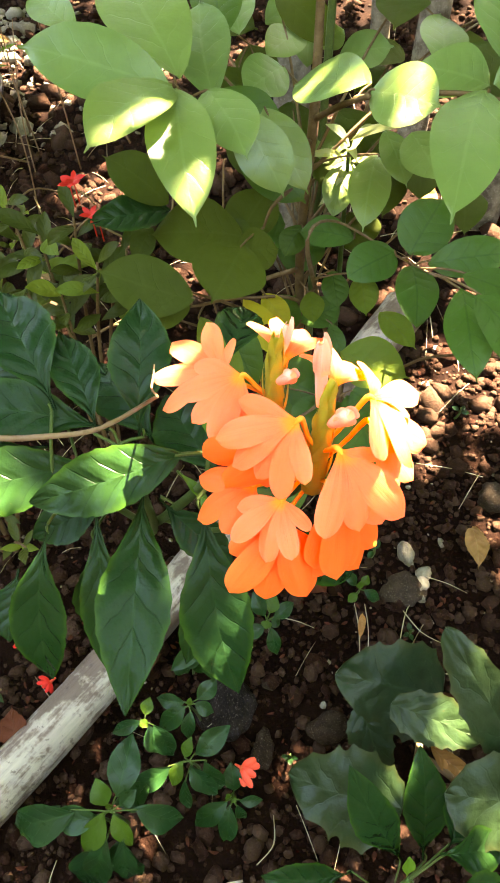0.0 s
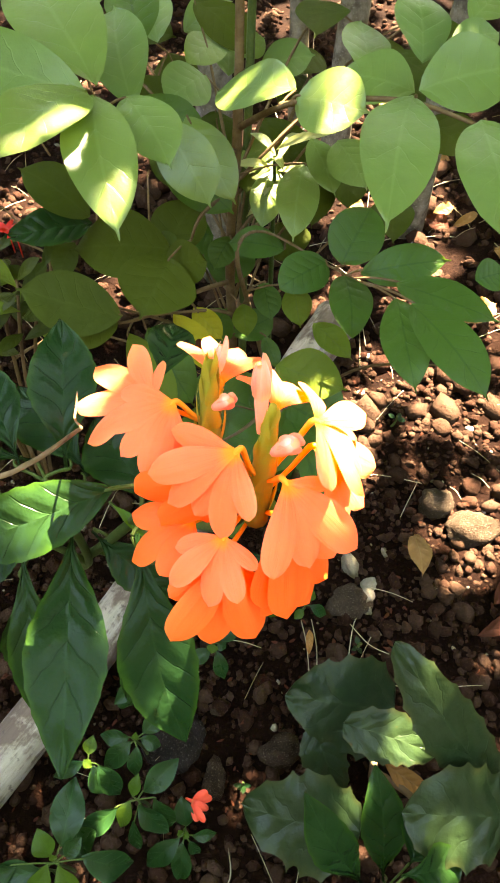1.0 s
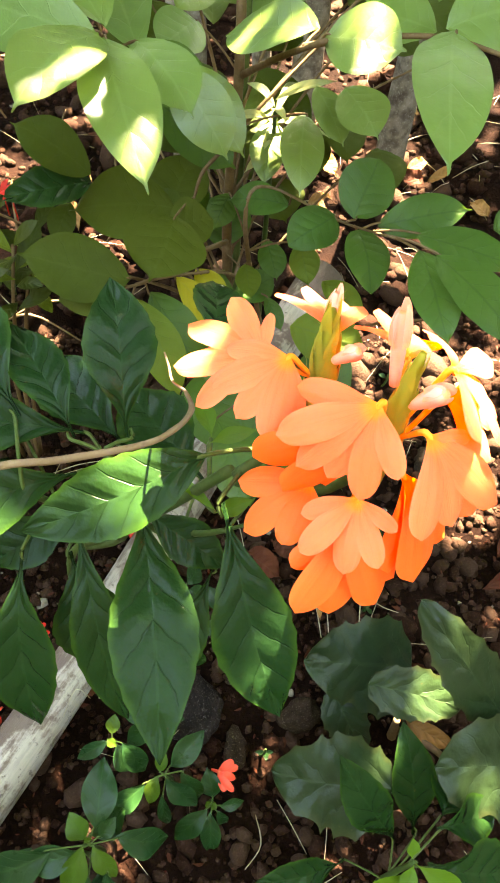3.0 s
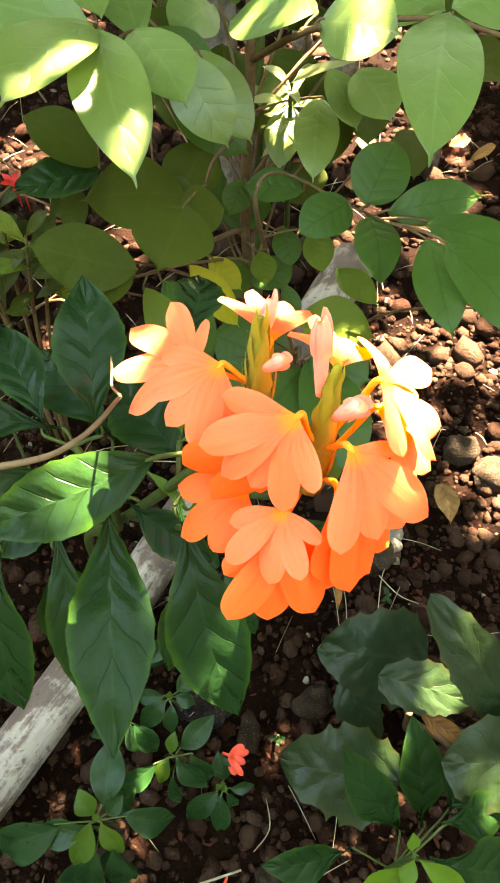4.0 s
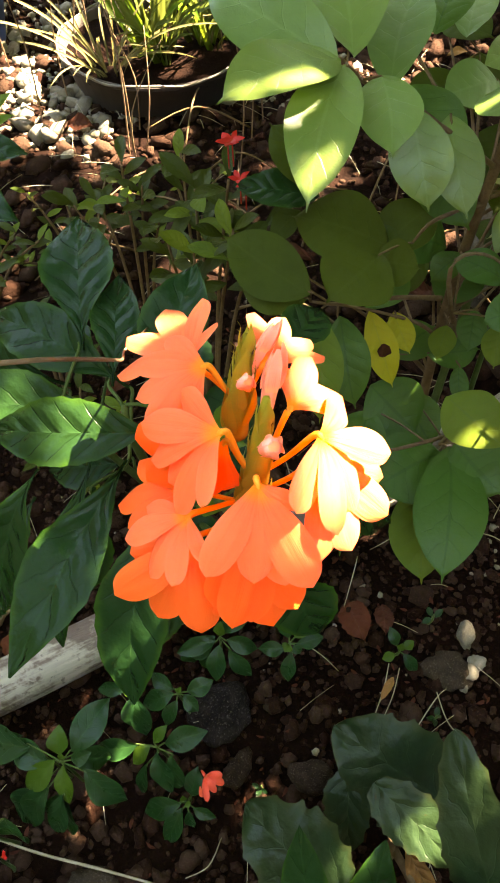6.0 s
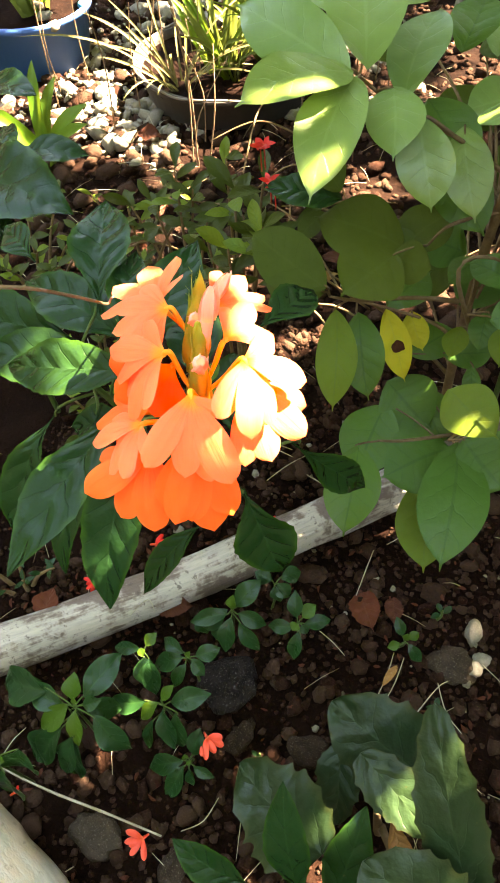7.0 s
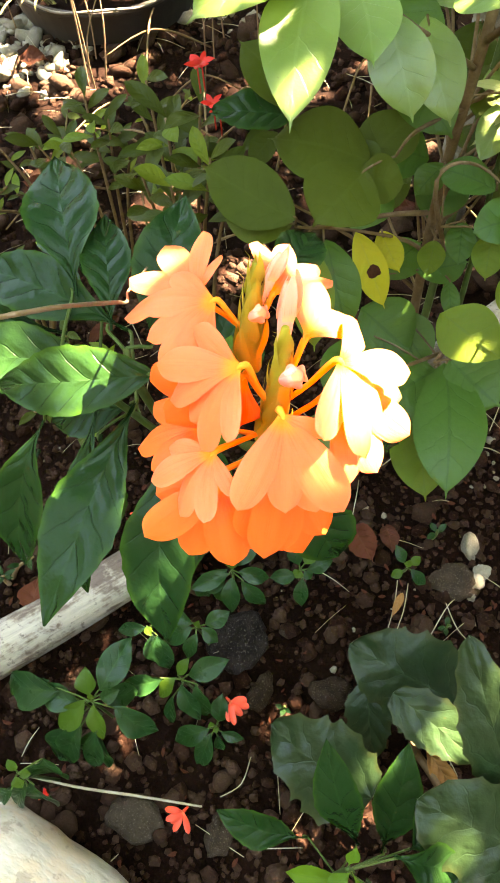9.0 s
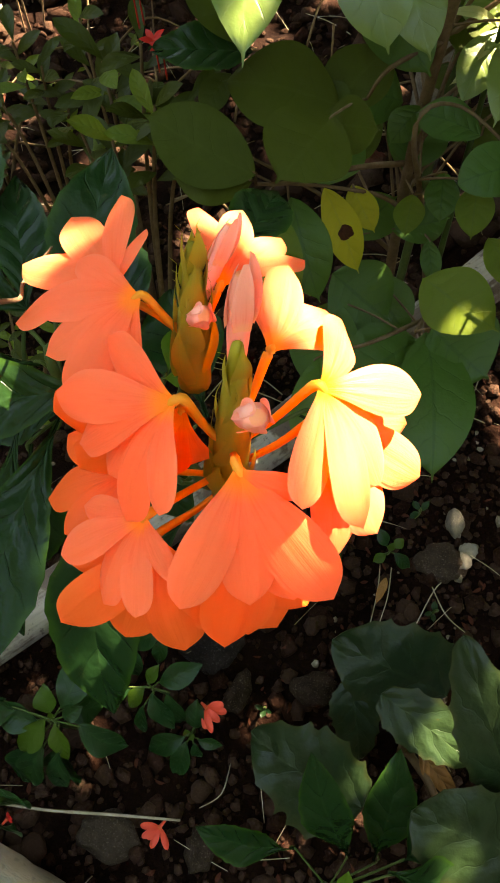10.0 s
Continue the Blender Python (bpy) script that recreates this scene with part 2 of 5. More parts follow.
M_CANOPY = leaf_material("crown_leaf", (0.048, 0.104, 0.024), (0.096, 0.16, 0.048), (0.16, 0.272, 0.04), 6.0, 2.0, 0.45, 0.3, 0.2)


def log_material(name, pale, brown, scale, flip, rind=0.0):
    """Barkless weathered wood with long grain, dark cracks and brown bark stains."""
    n = Nodes(name)
    xyz = n.add("SeparateXYZ", Vector=n.add("TexCoord").outputs["UV"])
    v = n.add("CombineXYZ", X=n.math("MULTIPLY", xyz.outputs[0], 2.0), Y=n.math("MULTIPLY", xyz.outputs[1], 14.0), Z=flip).outputs[0]
    obj = n.add("TexCoord").outputs["Object"]
    grain = n.noise(v, 3.0, 5.0, 0.65)
    stain = n.ramp(n.math("ADD", n.math("MULTIPLY", n.noise(obj, scale, 6.0, 0.68), 0.7), n.math("MULTIPLY", n.noise(v, 2.2, 4.0, 0.6), 0.3)), 0.46, 0.56)
    left_over = n.ramp(n.noise(obj, 13.0, 6.0, 0.62), 0.50, 0.55)
    stain = n.math("MAXIMUM", stain, n.math("MULTIPLY", left_over, rind))
    speck = n.ramp(n.noise(obj, scale * 7, 4.0, 0.7), 0.58, 0.66)
    crack = n.ramp(n.noise(v, 9.0, 3.0, 0.7), 0.66, 0.74)
    col = n.mix(n.ramp(grain, 0.3, 0.7), pale, tuple(c * 0.72 for c in pale))
    col = n.mix(n.math("MULTIPLY", stain, 0.88), col, brown)
    col = n.mix(n.math("MULTIPLY", speck, 0.7), col, tuple(c * 0.5 for c in brown))
    col = n.mix(n.math("MULTIPLY", crack, 0.6), col, (0.025, 0.018, 0.015))
    h = n.math("SUBTRACT", grain, n.math("ADD", n.math("MULTIPLY", crack, 0.8), n.math("MULTIPLY", stain, -0.3)))
    p = n.add("BsdfPrincipled", Base_Color=col, Roughness=0.8, Normal=n.bump(h, 0.7, 0.002))
    return n.surface(p.outputs[0])


M_LOG = log_material("weathered_log", (0.185, 0.160, 0.128), (0.036, 0.0165, 0.0085), 20.0, 0.0, 1.0)
M_LOG2 = log_material("bare_log", (0.24, 0.205, 0.158), (0.234, 0.169, 0.1105), 9.0, 4.0)


def plain_material(name, col, rough, scale, worn):
    n = Nodes(name)
    obj = n.add("TexCoord").outputs["Object"]
    a = n.noise(obj, scale, 4.0)
    c = n.mix(n.math("MULTIPLY", n.ramp(a, 0.45, 0.8), 0.45), col, worn)
    p = n.add("BsdfPrincipled", Base_Color=c, Roughness=n.math("ADD", rough, n.math("MULTIPLY", a, 0.2)), Normal=n.bump(a, 0.15, 0.002))
    return n.surface(p.outputs[0])


M_BLUE = plain_material("blue_plastic", (0.001, 0.042, 0.165), 0.55, 30.0, (0.008, 0.055, 0.17))
M_TRAY = plain_material("dark_plastic", (0.011, 0.005, 0.003), 0.85, 30.0, (0.045, 0.036, 0.027))
M_TRAYRIM = plain_material("worn_rim", (0.072, 0.0585, 0.045), 0.6, 40.0, (0.036, 0.027, 0.018))
M_ROPE = plain_material("cyan_string", (0.018, 0.18, 0.252), 0.6, 90.0, (0.06, 0.252, 0.3))
# kept dark so that the added walls bounce and reflect little light
M_BLOCK_WALL = plain_material("sky_blocking_wall", (0.0132, 0.018, 0.0096), 0.9, 3.0, (0.0072, 0.0084, 0.006))
M_SPOT = rough_material("rotten_spot", (0.01575, 0.0054, 0.0027), (0.0315, 0.01125, 0.0054), 300.0, 0.8, 6.0, 0.5, 0.001, 0.0, (0.054, 0.0225, 0.009))

# ---- builders ----
RNG = random.Random(7)
ROOTS = {}
NODES = {}


def thing(name, at, label, category, group="", kind=""):
    ob = new(name)
    ob.empty_display_size = 0.02
    ob.location = at
    ROOTS[ob] = Vector(at)
    NODES[ob] = []
    return tagged(ob, label, category, group, kind)


def part(name, bm, material, parent, label="", smooth=True):
    """Links a bmesh in world metres as one mesh under a thing or a part."""
    root = parent
    while root.parent:
        root = root.parent
    me = bpy.data.meshes.new(name)
    bm.to_mesh(me)
    bm.free()
    me.transform(Matrix.Translation(-ROOTS.get(root, Vector((0, 0, 0)))))
    me.materials.append(material)
    if smooth:
        me.shade_smooth()
    ob = new(name, me)
    ob.parent = parent
    return tagged(ob, label)


def whole(name, bm, material, label, category, group="", kind="", smooth=True):
    """A thing of one mesh, with its origin at its lowest middle."""
    me = bpy.data.meshes.new(name)
    xs, ys, zs = zip(*(v.co for v in bm.verts))
    at = Vector(((min(xs) + max(xs)) / 2, (min(ys) + max(ys)) / 2, min(zs)))
    bm.to_mesh(me)
    bm.free()
    me.transform(Matrix.Translation(-at))
    me.materials.append(material)
    if smooth:
        me.shade_smooth()
    ob = new(name, me)
    ob.location = at
    return tagged(ob, label, category, group, kind)


def grid_faces(bm, rows, uvs):
    uv = bm.loops.layers.uv.verify()
    for i in range(len(rows) - 1):
        for j in range(len(rows[0]) - 1):
            quad = ((i, j), (i + 1, j), (i + 1, j + 1), (i, j + 1))
            try:
                f = bm.faces.new([rows[a][b] for a, b in quad])
            except ValueError:
                continue
            for loop, (a, b) in zip(f.loops, quad):
                loop[uv].uv = uvs[a][b]


def axes(base, tip, up):
    c = tip - base
    n = up - c * (up.dot(c) / c.length_squared)
    if n.length < 1e-4:
        n = Vector((0, -1, 0.1))
    n.normalize()
    return c, n, n.cross(c).normalized()


def blade_bm(base, tip, width, profile, arch=0.08, fold=0.14, wave=0.03, up=(0, -0.45, 0.9), na=12, nb=6, ripple=5.0, edge=0.0, twist=0.0, bm=None, crinkle=0.0, skew=0.0):
    """A leaf blade from base to tip: profile(s) is the half width, 0 to 1. It arches, folds at the midrib and waves at its edges."""
    bm = bm or bmesh.new()
    base, tip = Vector(base), Vector(tip)
    c, n, side = axes(base, tip, Vector(up) + Vector((RNG.uniform(-.14, .14), RNG.uniform(-.16, .10), 0)))
    ph = RNG.uniform(0, 6)
    rows, uvs = [], []
    for i in range(na + 1):
        s = i / na
        a = math.radians(twist) * (s - 0.3)
        sd, nn = side * math.cos(a) + n * math.sin(a), n * math.cos(a) - side * math.sin(a)
        mid = base + c * s + n * (arch * c.length * 4 * s * (1 - s)) + side * (0.03 * c.length * math.sin(s * 3 + ph))
        row, urow = [], []
        for j in range(nb + 1):
            u = j / nb * 2 - 1
            w = profile(s + (skew * math.sin(math.pi * s) if u > 0 else 0)) * width / 2
            if abs(u) > 0.9 and edge:
                w *= 1 + edge * math.sin(s * 60 + ph + u)
            lift = fold * abs(u) ** 1.2 * w + wave * width * u * u * math.sin(s * ripple * 2 + ph + (1.7 if u > 0 else 0))
            at = mid + sd * (u * w)
            if crinkle:
                lift += crinkle * width * (noise.noise(at * 70) + 0.6 * noise.noise(at * 160 + n))
            row.append(bm.verts.new(at + nn * lift))
            urow.append((s, 0.5 + u / 2))
        rows.append(row)
        uvs.append(urow)
    grid_faces(bm, rows, uvs)
    return bm


def tube_bm(points, radii, sides=7, bm=None, knots=0.0):
    """A round stem through points, smoothed, with a radius at each."""
    bm = bm or bmesh.new()
    pts = [Vector(p) for p in points]
    fine, rad = [], []
    for i in range(len(pts) - 1):
        p0, p1, p2, p3 = pts[max(i - 1, 0)], pts[i], pts[i + 1], pts[min(i + 2, len(pts) - 1)]
        for k in range(5):
            t = k / 5
            fine.append(0.5 * ((2 * p1) + (p2 - p0) * t + (2 * p0 - 5 * p1 + 4 * p2 - p3) * t * t + (3 * p1 - p0 - 3 * p2 + p3) * t ** 3))
            rad.append(radii[i] * (1 - t) + radii[i + 1] * t)
    fine.append(pts[-1])
    rad.append(radii[-1])
    rows, uvs = [], []
    ref = Vector((0.31, 0.87, 0.4))
    for i, p in enumerate(fine):
        d = (fine[min(i + 1, len(fine) - 1)] - fine[max(i - 1, 0)]).normalized()
        a = d.cross(ref).normalized()
        b = d.cross(a)
        row, urow = [], []
        for j in range(sides):
            th = 2 * math.pi * j / sides
            r = rad[i] * (1 + knots * noise.noise(p * 40 + a * math.cos(th) * 2 + b * math.sin(th) * 2))
            row.append(bm.verts.new(p + a * (r * math.cos(th)) + b * (r * math.sin(th))))
            urow.append((i / 5, j / sides))
        rows.append(row + [row[0]])
        uvs.append(urow + [(i / 5, 1.0)])
    grid_faces(bm, rows, uvs)
    for ring in (rows[0][:-1], rows[-1][:-1]):
        bm.faces.new(ring)
    bmesh.ops.recalc_face_normals(bm, faces=bm.faces)
    return bm


def stem(plant, points, radii, material=None, name="stem", label=""):
    pts = [Vector(p) for p in points]
    for a, b in zip(pts, pts[1:]):
        NODES[plant] += [a.lerp(b, k / 6) for k in range(7)]
    return part(name, tube_bm(points, radii), material or M_STEM, plant, label)


def petiole(plant, leaf_ob, base, tip, r, material):
    if not NODES[plant]:
        return
    base = Vector(base)
    near = min(NODES[plant], key=lambda p: (p - base).length + 2.0 * max(0, p.z - base.z))
    gap = (near - base).length
    if gap < 0.002 or gap > 0.06:
        return
    mid = near.lerp(base, 0.5) + Vector((0, 0, 0.06 * gap))
    ahead = base + (Vector(tip) - base) * 0.06
    part("petiole", tube_bm([near, mid, base, ahead], [r * 1.1, r, r, r * 0.6], 5), material, leaf_ob)


def lance_profile(s):
    """A long winged stalk, broadest past the middle, with a drawn-out tip."""
    rise = max(0.0, min(1.0, (s - 0.05) / 0.50))
    fall = max(0.0, min(1.0, (1.0 - s) / 0.45))
    return max(0.055 * (1.0 - 0.8 * s), (rise * rise * (3 - 2 * rise)) ** 0.85 * math.sin(fall * math.pi / 2) ** 0.95)


def ovate_profile(s):
    body = math.sin(math.pi * (s / 0.93) ** 1.08) ** 0.64 if 0 < s < 0.93 else 0.0
    return max(0.012, body, 0.13 * (1 - s) / 0.15 if s > 0.80 else 0.0)


def round_profile(s):
    return max(0.01, math.sin(math.pi * s ** 0.85) ** 0.62)


def broad_profile(s):
    return max(0.03, math.sin(math.pi * s ** 0.90) ** 0.85)


def lance(plant, base, tip, width, arch=0.08, young=False, fold=0.16, broad=False):
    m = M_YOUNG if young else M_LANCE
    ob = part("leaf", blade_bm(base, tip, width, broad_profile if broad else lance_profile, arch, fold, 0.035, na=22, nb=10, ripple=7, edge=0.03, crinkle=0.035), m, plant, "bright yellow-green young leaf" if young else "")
    petiole(plant, ob, base, tip, 0.0009, M_STEM)
    return ob


def ovate(plant, base, tip, width, arch=0.07, round_tip=False, yellow=0.0, in_shade=False):
    m = M_SHADE_LEAF if in_shade else M_YELLOW if yellow > 0.55 else M_PALING if yellow > 0.2 else M_COOL if plant.name.startswith("sapling") else M_OVATE
    ob = part("leaf", blade_bm(base, tip, width, round_profile if round_tip else ovate_profile, arch, 0.10, 0.03, na=18, nb=8, ripple=4, crinkle=0.02), m, plant,
              "yellowed leaf with brown spots" if yellow > 0.55 else "")
    petiole(plant, ob, base, tip, 0.0009, M_TWIG)
    if yellow >= 1.0:
        c, n, side = axes(Vector(base), Vector(tip), Vector((0, -0.25, 1)))
        bm = bmesh.new()
        bmesh.ops.create_circle(bm, cap_ends=True, segments=16, radius=1.0)
        for v in bm.verts:
            k = 0.0055 * (1 + 0.5 * noise.noise(v.co * 1.3))
            v.co = Vector(base) + c * 0.52 + n * (arch * c.length + 0.0022) + c.normalized() * (v.co.x * k) + side * (v.co.y * k)
        part("brown_spot", bm, M_SPOT, ob, "dark brown rotten spot")
    return ob


def jag_profile_at(seed):
    """A broad waxy blade with uneven forward teeth between shallow bays."""
    rr = random.Random(seed)
    cuts = [0.04]
    while cuts[-1] < 0.97:
        cuts.append(cuts[-1] + rr.uniform(0.09, 0.22))
    deep = [rr.uniform(0.08, 0.22) for _ in cuts]

    def f(s):
        body = math.sin(math.pi * min(1, s ** 0.75)) ** 0.55
        k = max(0, sum(1 for c in cuts if c <= s) - 1)
        w = (s - cuts[k]) / (cuts[k + 1] - cuts[k]) if k + 1 < len(cuts) else 0.0
        bay = math.sin(math.pi * max(0.0, min(1.0, w)) ** 0.8) ** 0.6
        return max(0.02, body * (1.04 - deep[k] * bay))
    return f


def jagged(plant, base, tip, width):
    ob = part("leaf", blade_bm(base, tip, width, jag_profile_at(RNG.random()), 0.07, 0.05, 0.04, na=64, nb=14, ripple=5, crinkle=0.014, skew=RNG.choice((-0.09, 0.09))), M_JAG, plant)
    petiole(plant, ob, base, tip, 0.0022, M_TWIG)
    return ob


def petal_bm(throat, out, normal, angle, radius, width, droop, curl, lift, tilt=0.0):
    """One lobe: a narrow claw at the throat, broad past its middle, blunt outside, arched and cupped."""
    bm = bmesh.new()
    x, z = Vector(out).normalized(), Vector(normal)
    z = (z - x * z.dot(x)).normalized()
    y = z.cross(x)
    d = x * math.cos(angle) + y * math.sin(angle)
    e = z.cross(d)
    na, nb = 26, 12
    ph, point = RNG.uniform(0, 6.3), RNG.uniform(0.0, 0.025)
    rows, uvs = [], []
    for i in range(na + 1):
        s = math.sin(i / na * math.pi / 2) ** 0.9
        w = width * (0.17 + 0.83 * math.sin(min(1.0, s / 0.60) * math.pi / 2) ** 1.25)
        if s > 0.60:
            w *= max(0.03, max(0.0, 1 - ((s - 0.60) / 0.4002) ** 2.6) ** 0.43)
        row, urow = [], []
        for j in range(nb + 1):
            u = j / nb * 2 - 1
            crease = w * (0.7 - 0.5 * s) * min(1.0, s * 4) * (-0.17 * math.exp(-(u / 0.14) ** 2) - 0.10 * math.exp(-((u - 0.52 + 0.1 * math.sin(ph)) / 0.13) ** 2) - 0.10 * math.exp(-((u + 0.5 + 0.1 * math.cos(ph)) / 0.13) ** 2))
            cup = tilt * w * u * s - curl * w * (u * u) * (0.4 + 0.6 * s) + crease
            ruffle = 0.09 * w * u * u * s * math.sin(s * 7 + ph + (2.0 if u > 0 else 0.0))
            r = radius * (s * (1 + point * (1 - abs(u)) * s) - 0.015 * u * u * s)
            hgt = cup + ruffle + droop * radius * (math.sin(math.pi * s ** 0.8) - 0.35 * s ** 3) + lift * s
            row.append(bm.verts.new(Vector(throat) + d * r + e * (u * w) + z * hgt))
            urow.append((s, 0.5 + u / 2))
        rows.append(row)
        uvs.append(urow)
    grid_faces(bm, rows, uvs)
    return bm


def bloom(plant, throat, tips, root, deep=False, wide=0.46):
    """A fan-shaped bloom: a slim tube from the spike, then overlapping lobes out to their tips."""
    t, root = Vector(throat), Vector(root)
    arms = [Vector(p) - t for p in tips]
    z = Vector((0, 0, 0))
    for a, b in zip(arms, arms[1:]):
        z += a.cross(b)
    z.normalize()
    if z.dot(Vector((0.1, -0.5, 0.85))) < 0:
        z = -z
    mean = sum((a.normalized() for a in arms), Vector((0, 0, 0))).normalized()
    ob = part("flower", tube_bm([root, t.lerp(root, 0.5) + Vector((0, 0.0008, -0.0008)), t - z * 0.0012 - mean * 0.0012, t + mean * 0.0012 - z * 0.0003], [0.0007, 0.0008, 0.0010, 0.0009], 8), M_TUBE, plant)
    for k, a in enumerate(arms):
        side = 1 if k < len(arms) / 2 else -1
        part("petal", petal_bm(t, a, z + Vector((RNG.uniform(-.08, .08), RNG.uniform(-.08, .08), 0)), 0.0, a.length, 0.5 * wide * a.length * RNG.uniform(0.94, 1.08), RNG.uniform(0.07, 0.14), RNG.uniform(0.16, 0.34),
                               (0.0011 if k % 2 else -0.0004), side * RNG.uniform(0.10, 0.26)), M_PETAL_SHADE if deep else M_PETAL, ob)
    return ob


def bract_bm(base, d, out, length, width):
    bm = blade_bm(base, Vector(base) + d * length + out * (length * 0.06), width, lambda s: max(0.03, math.sin(math.pi * s ** 0.55) ** 1.1), 0.05, -0.25, 0.0, up=out, na=9, nb=4)
    tip = Vector(base) + d * length + out * (length * 0.06)
    for k in range(4):
        a = Vector(base).lerp(tip, 0.5 + 0.16 * k)
        w = Vector((RNG.uniform(-1, 1), RNG.uniform(-1, 1), RNG.uniform(-.2, .6))).normalized() * 0.0014 + d * 0.0018
        tube_bm([a, a + w], [0.00007, 0.00003], 3, bm)
    return bm


def flower_spike(plant, base, tip, radius):
    base, tip = Vector(base), Vector(tip)
    d = (tip - base).normalized()
    ob = part("flower_spike", tube_bm([base, base.lerp(tip, 0.5), tip], [radius * 0.62, radius * 0.55, radius * 0.15], 10), M_BRACT, plant, "bristly yellow-green flower spike of overlapping bracts")
    side = d.cross(Vector((0.3, 0.9, 0.1))).normalized()
    other = d.cross(side)
    for k in range(14):
        s = k / 14
        a = k * 1.65
        o = side * math.cos(a) + other * math.sin(a)
        r = radius * (0.62 - 0.5 * s)
        part("bract", bract_bm(base.lerp(tip, s * 0.86) + o * r, d, o, 0.019 - 0.006 * s, 0.0066 - 0.0026 * s), M_BRACT, ob)
    return ob


def bud(plant, base, tip, r, material=None):
    b, t = Vector(base), Vector(tip)
    bm = tube_bm([b, b.lerp(t, 0.45), b.lerp(t, 0.85), t], [r * 0.6, r * 0.9, r, r * 0.55], 9)
    d, n, sd = axes(b, t, Vector((0, -1, 0.4)))
    for k in range(3):
        o = sd * math.cos(k * 2.1) + n * math.sin(k * 2.1)
        blade_bm(b.lerp(t, 0.55) + o * r * 0.86, t + o * r * (0.35 + 0.15 * k) + d * (0.06 + 0.05 * k), r * 1.7, lambda s: max(0.1, math.sin(math.pi * (0.25 + 0.72 * s)) ** 0.6), 0.05, 0.2, 0.0, up=o, na=6, nb=4, bm=bm)
    return part("bud", bm, material or M_BUD, plant)


def tiny_sprout(at, size, label, turn, ground):
    """A seedling just up: three small leaves on a short stem."""
    at = Vector(at)
    foot = Vector((at.x + RNG.uniform(-.006, .006), at.y + RNG.uniform(-.002, .008), ground))
    th = thing("seedling", foot, label, "seedling", "tiny sprouts")
    stem(th, [foot, foot.lerp(at, 0.5) + Vector((0.002, 0, 0)), at], [0.0016, 0.0014, 0.0010])
    for k in range(3):
        a = turn + k * math.pi / 2 + RNG.uniform(-.3, .3)
        d = Vector((math.cos(a), math.sin(a), 0))
        ln = size * RNG.uniform(0.8, 1.12)
        b = at - Vector((0, 0, 0.008)) + d * (0.12 * size)
        t = b + d * ln + Vector((0, 0, ln * 0.25 + RNG.uniform(-.004, .003)))
        ob = part("leaf", blade_bm(b, t, ln * RNG.uniform(0.50, 0.62), ovate_profile, 0.08, 0.22, 0.03, na=12, nb=6, crinkle=0.03), M_SEED, th)
        petiole(th, ob, b, t, 0.0007, M_STEM)
    return th


def pebble_mesh(name, seed, material, flat=0.7, detail=2):
    bm = bmesh.new()
    bmesh.ops.create_icosphere(bm, subdivisions=detail, radius=1.0)
    off = Vector((seed * 3.1, seed * 1.7, seed * 0.3))
    for v in bm.verts:
        k = 1 + 0.50 * noise.noise(v.co * 0.9 + off) + 0.22 * noise.noise(v.co * 2.3 + off) + 0.10 * noise.noise(v.co * 5 + off) + (0.07 * noise.noise(v.co * 11 + off) if detail > 2 else 0)
        v.co = Vector((v.co.x * k * (1 + 0.25 * math.sin(seed)), v.co.y * k, v.co.z * k * flat))
    me = bpy.data.meshes.new(name)
    bm.to_mesh(me)
    bm.free()
    me.materials.append(material)
    me.shade_smooth()
    return me


def ground_z(x, y):
    """The bed's uneven surface; it rises a little beside the log and far off."""
    rise = 0.03 * max(0.0, min(1.0, (-0.02 - x) * 6)) * max(0.0, min(1.0, (1.0 - abs(y - 0.1)) * 1.0))
    p = Vector((x, y, 0))
    return rise + 0.010 * noise.noise(p * 9) + 0.006 * noise.noise(p * 23) + 0.0035 * noise.noise(p * 60) - 0.004

# ---- ground ----
def spread(lo, hi, step, far):
    inner = list(np.arange(lo, hi + 1e-6, step))
    out, d = [], step * 2
    while d < far:
        out.append(d)
        d *= 1.7
    return [lo - v for v in reversed(out)] + inner + [hi + v for v in out]


gx, gy = spread(-1.5, 1.1, 0.016, 300), spread(-0.35, 2.1, 0.016, 300)
gverts = [(x, y, ground_z(x, y)) for y in gy for x in gx]
gfaces = [(j * len(gx) + i, j * len(gx) + i + 1, (j + 1) * len(gx) + i + 1, (j + 1) * len(gx) + i) for j in range(len(gy) - 1) for i in range(len(gx) - 1)]
gme = bpy.data.meshes.new("ground")
gme.from_pydata(gverts, [], gfaces)
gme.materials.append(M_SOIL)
gme.shade_smooth()
ground = tagged(new("ground", gme), "dark reddish-brown garden soil strewn with pebbles", "ground", kind="structure")


# ---- logs ----
def log(points, radii, material, label):
    bm = tube_bm(points, radii, 28, knots=0.07)
    for v in bm.verts:
        v.co += Vector((0, 0, 0.004 * noise.noise(v.co * 14)))
    return whole("log", bm, material, label, "log", "bed edging logs")


log([(-0.36, -0.045, 0.034), (-0.20, 0.152, 0.036), (-0.085, 0.300, 0.036), (0.025, 0.460, 0.036), (0.12, 0.60, 0.036), (0.245, 0.785, 0.034)],
    [0.027, 0.025, 0.024, 0.024, 0.026, 0.031], M_LOG, "weathered barkless grey-white log with brown stains lying on soil")
log([(-0.34, 0.03, 0.05), (-0.17, 0.005, 0.05), (-0.06, -0.012, 0.05), (0.03, -0.035, 0.048), (0.14, -0.085, 0.048)],
    [0.055, 0.052, 0.050, 0.050, 0.048], M_LOG2, "thick smooth pale cream log lying on soil")


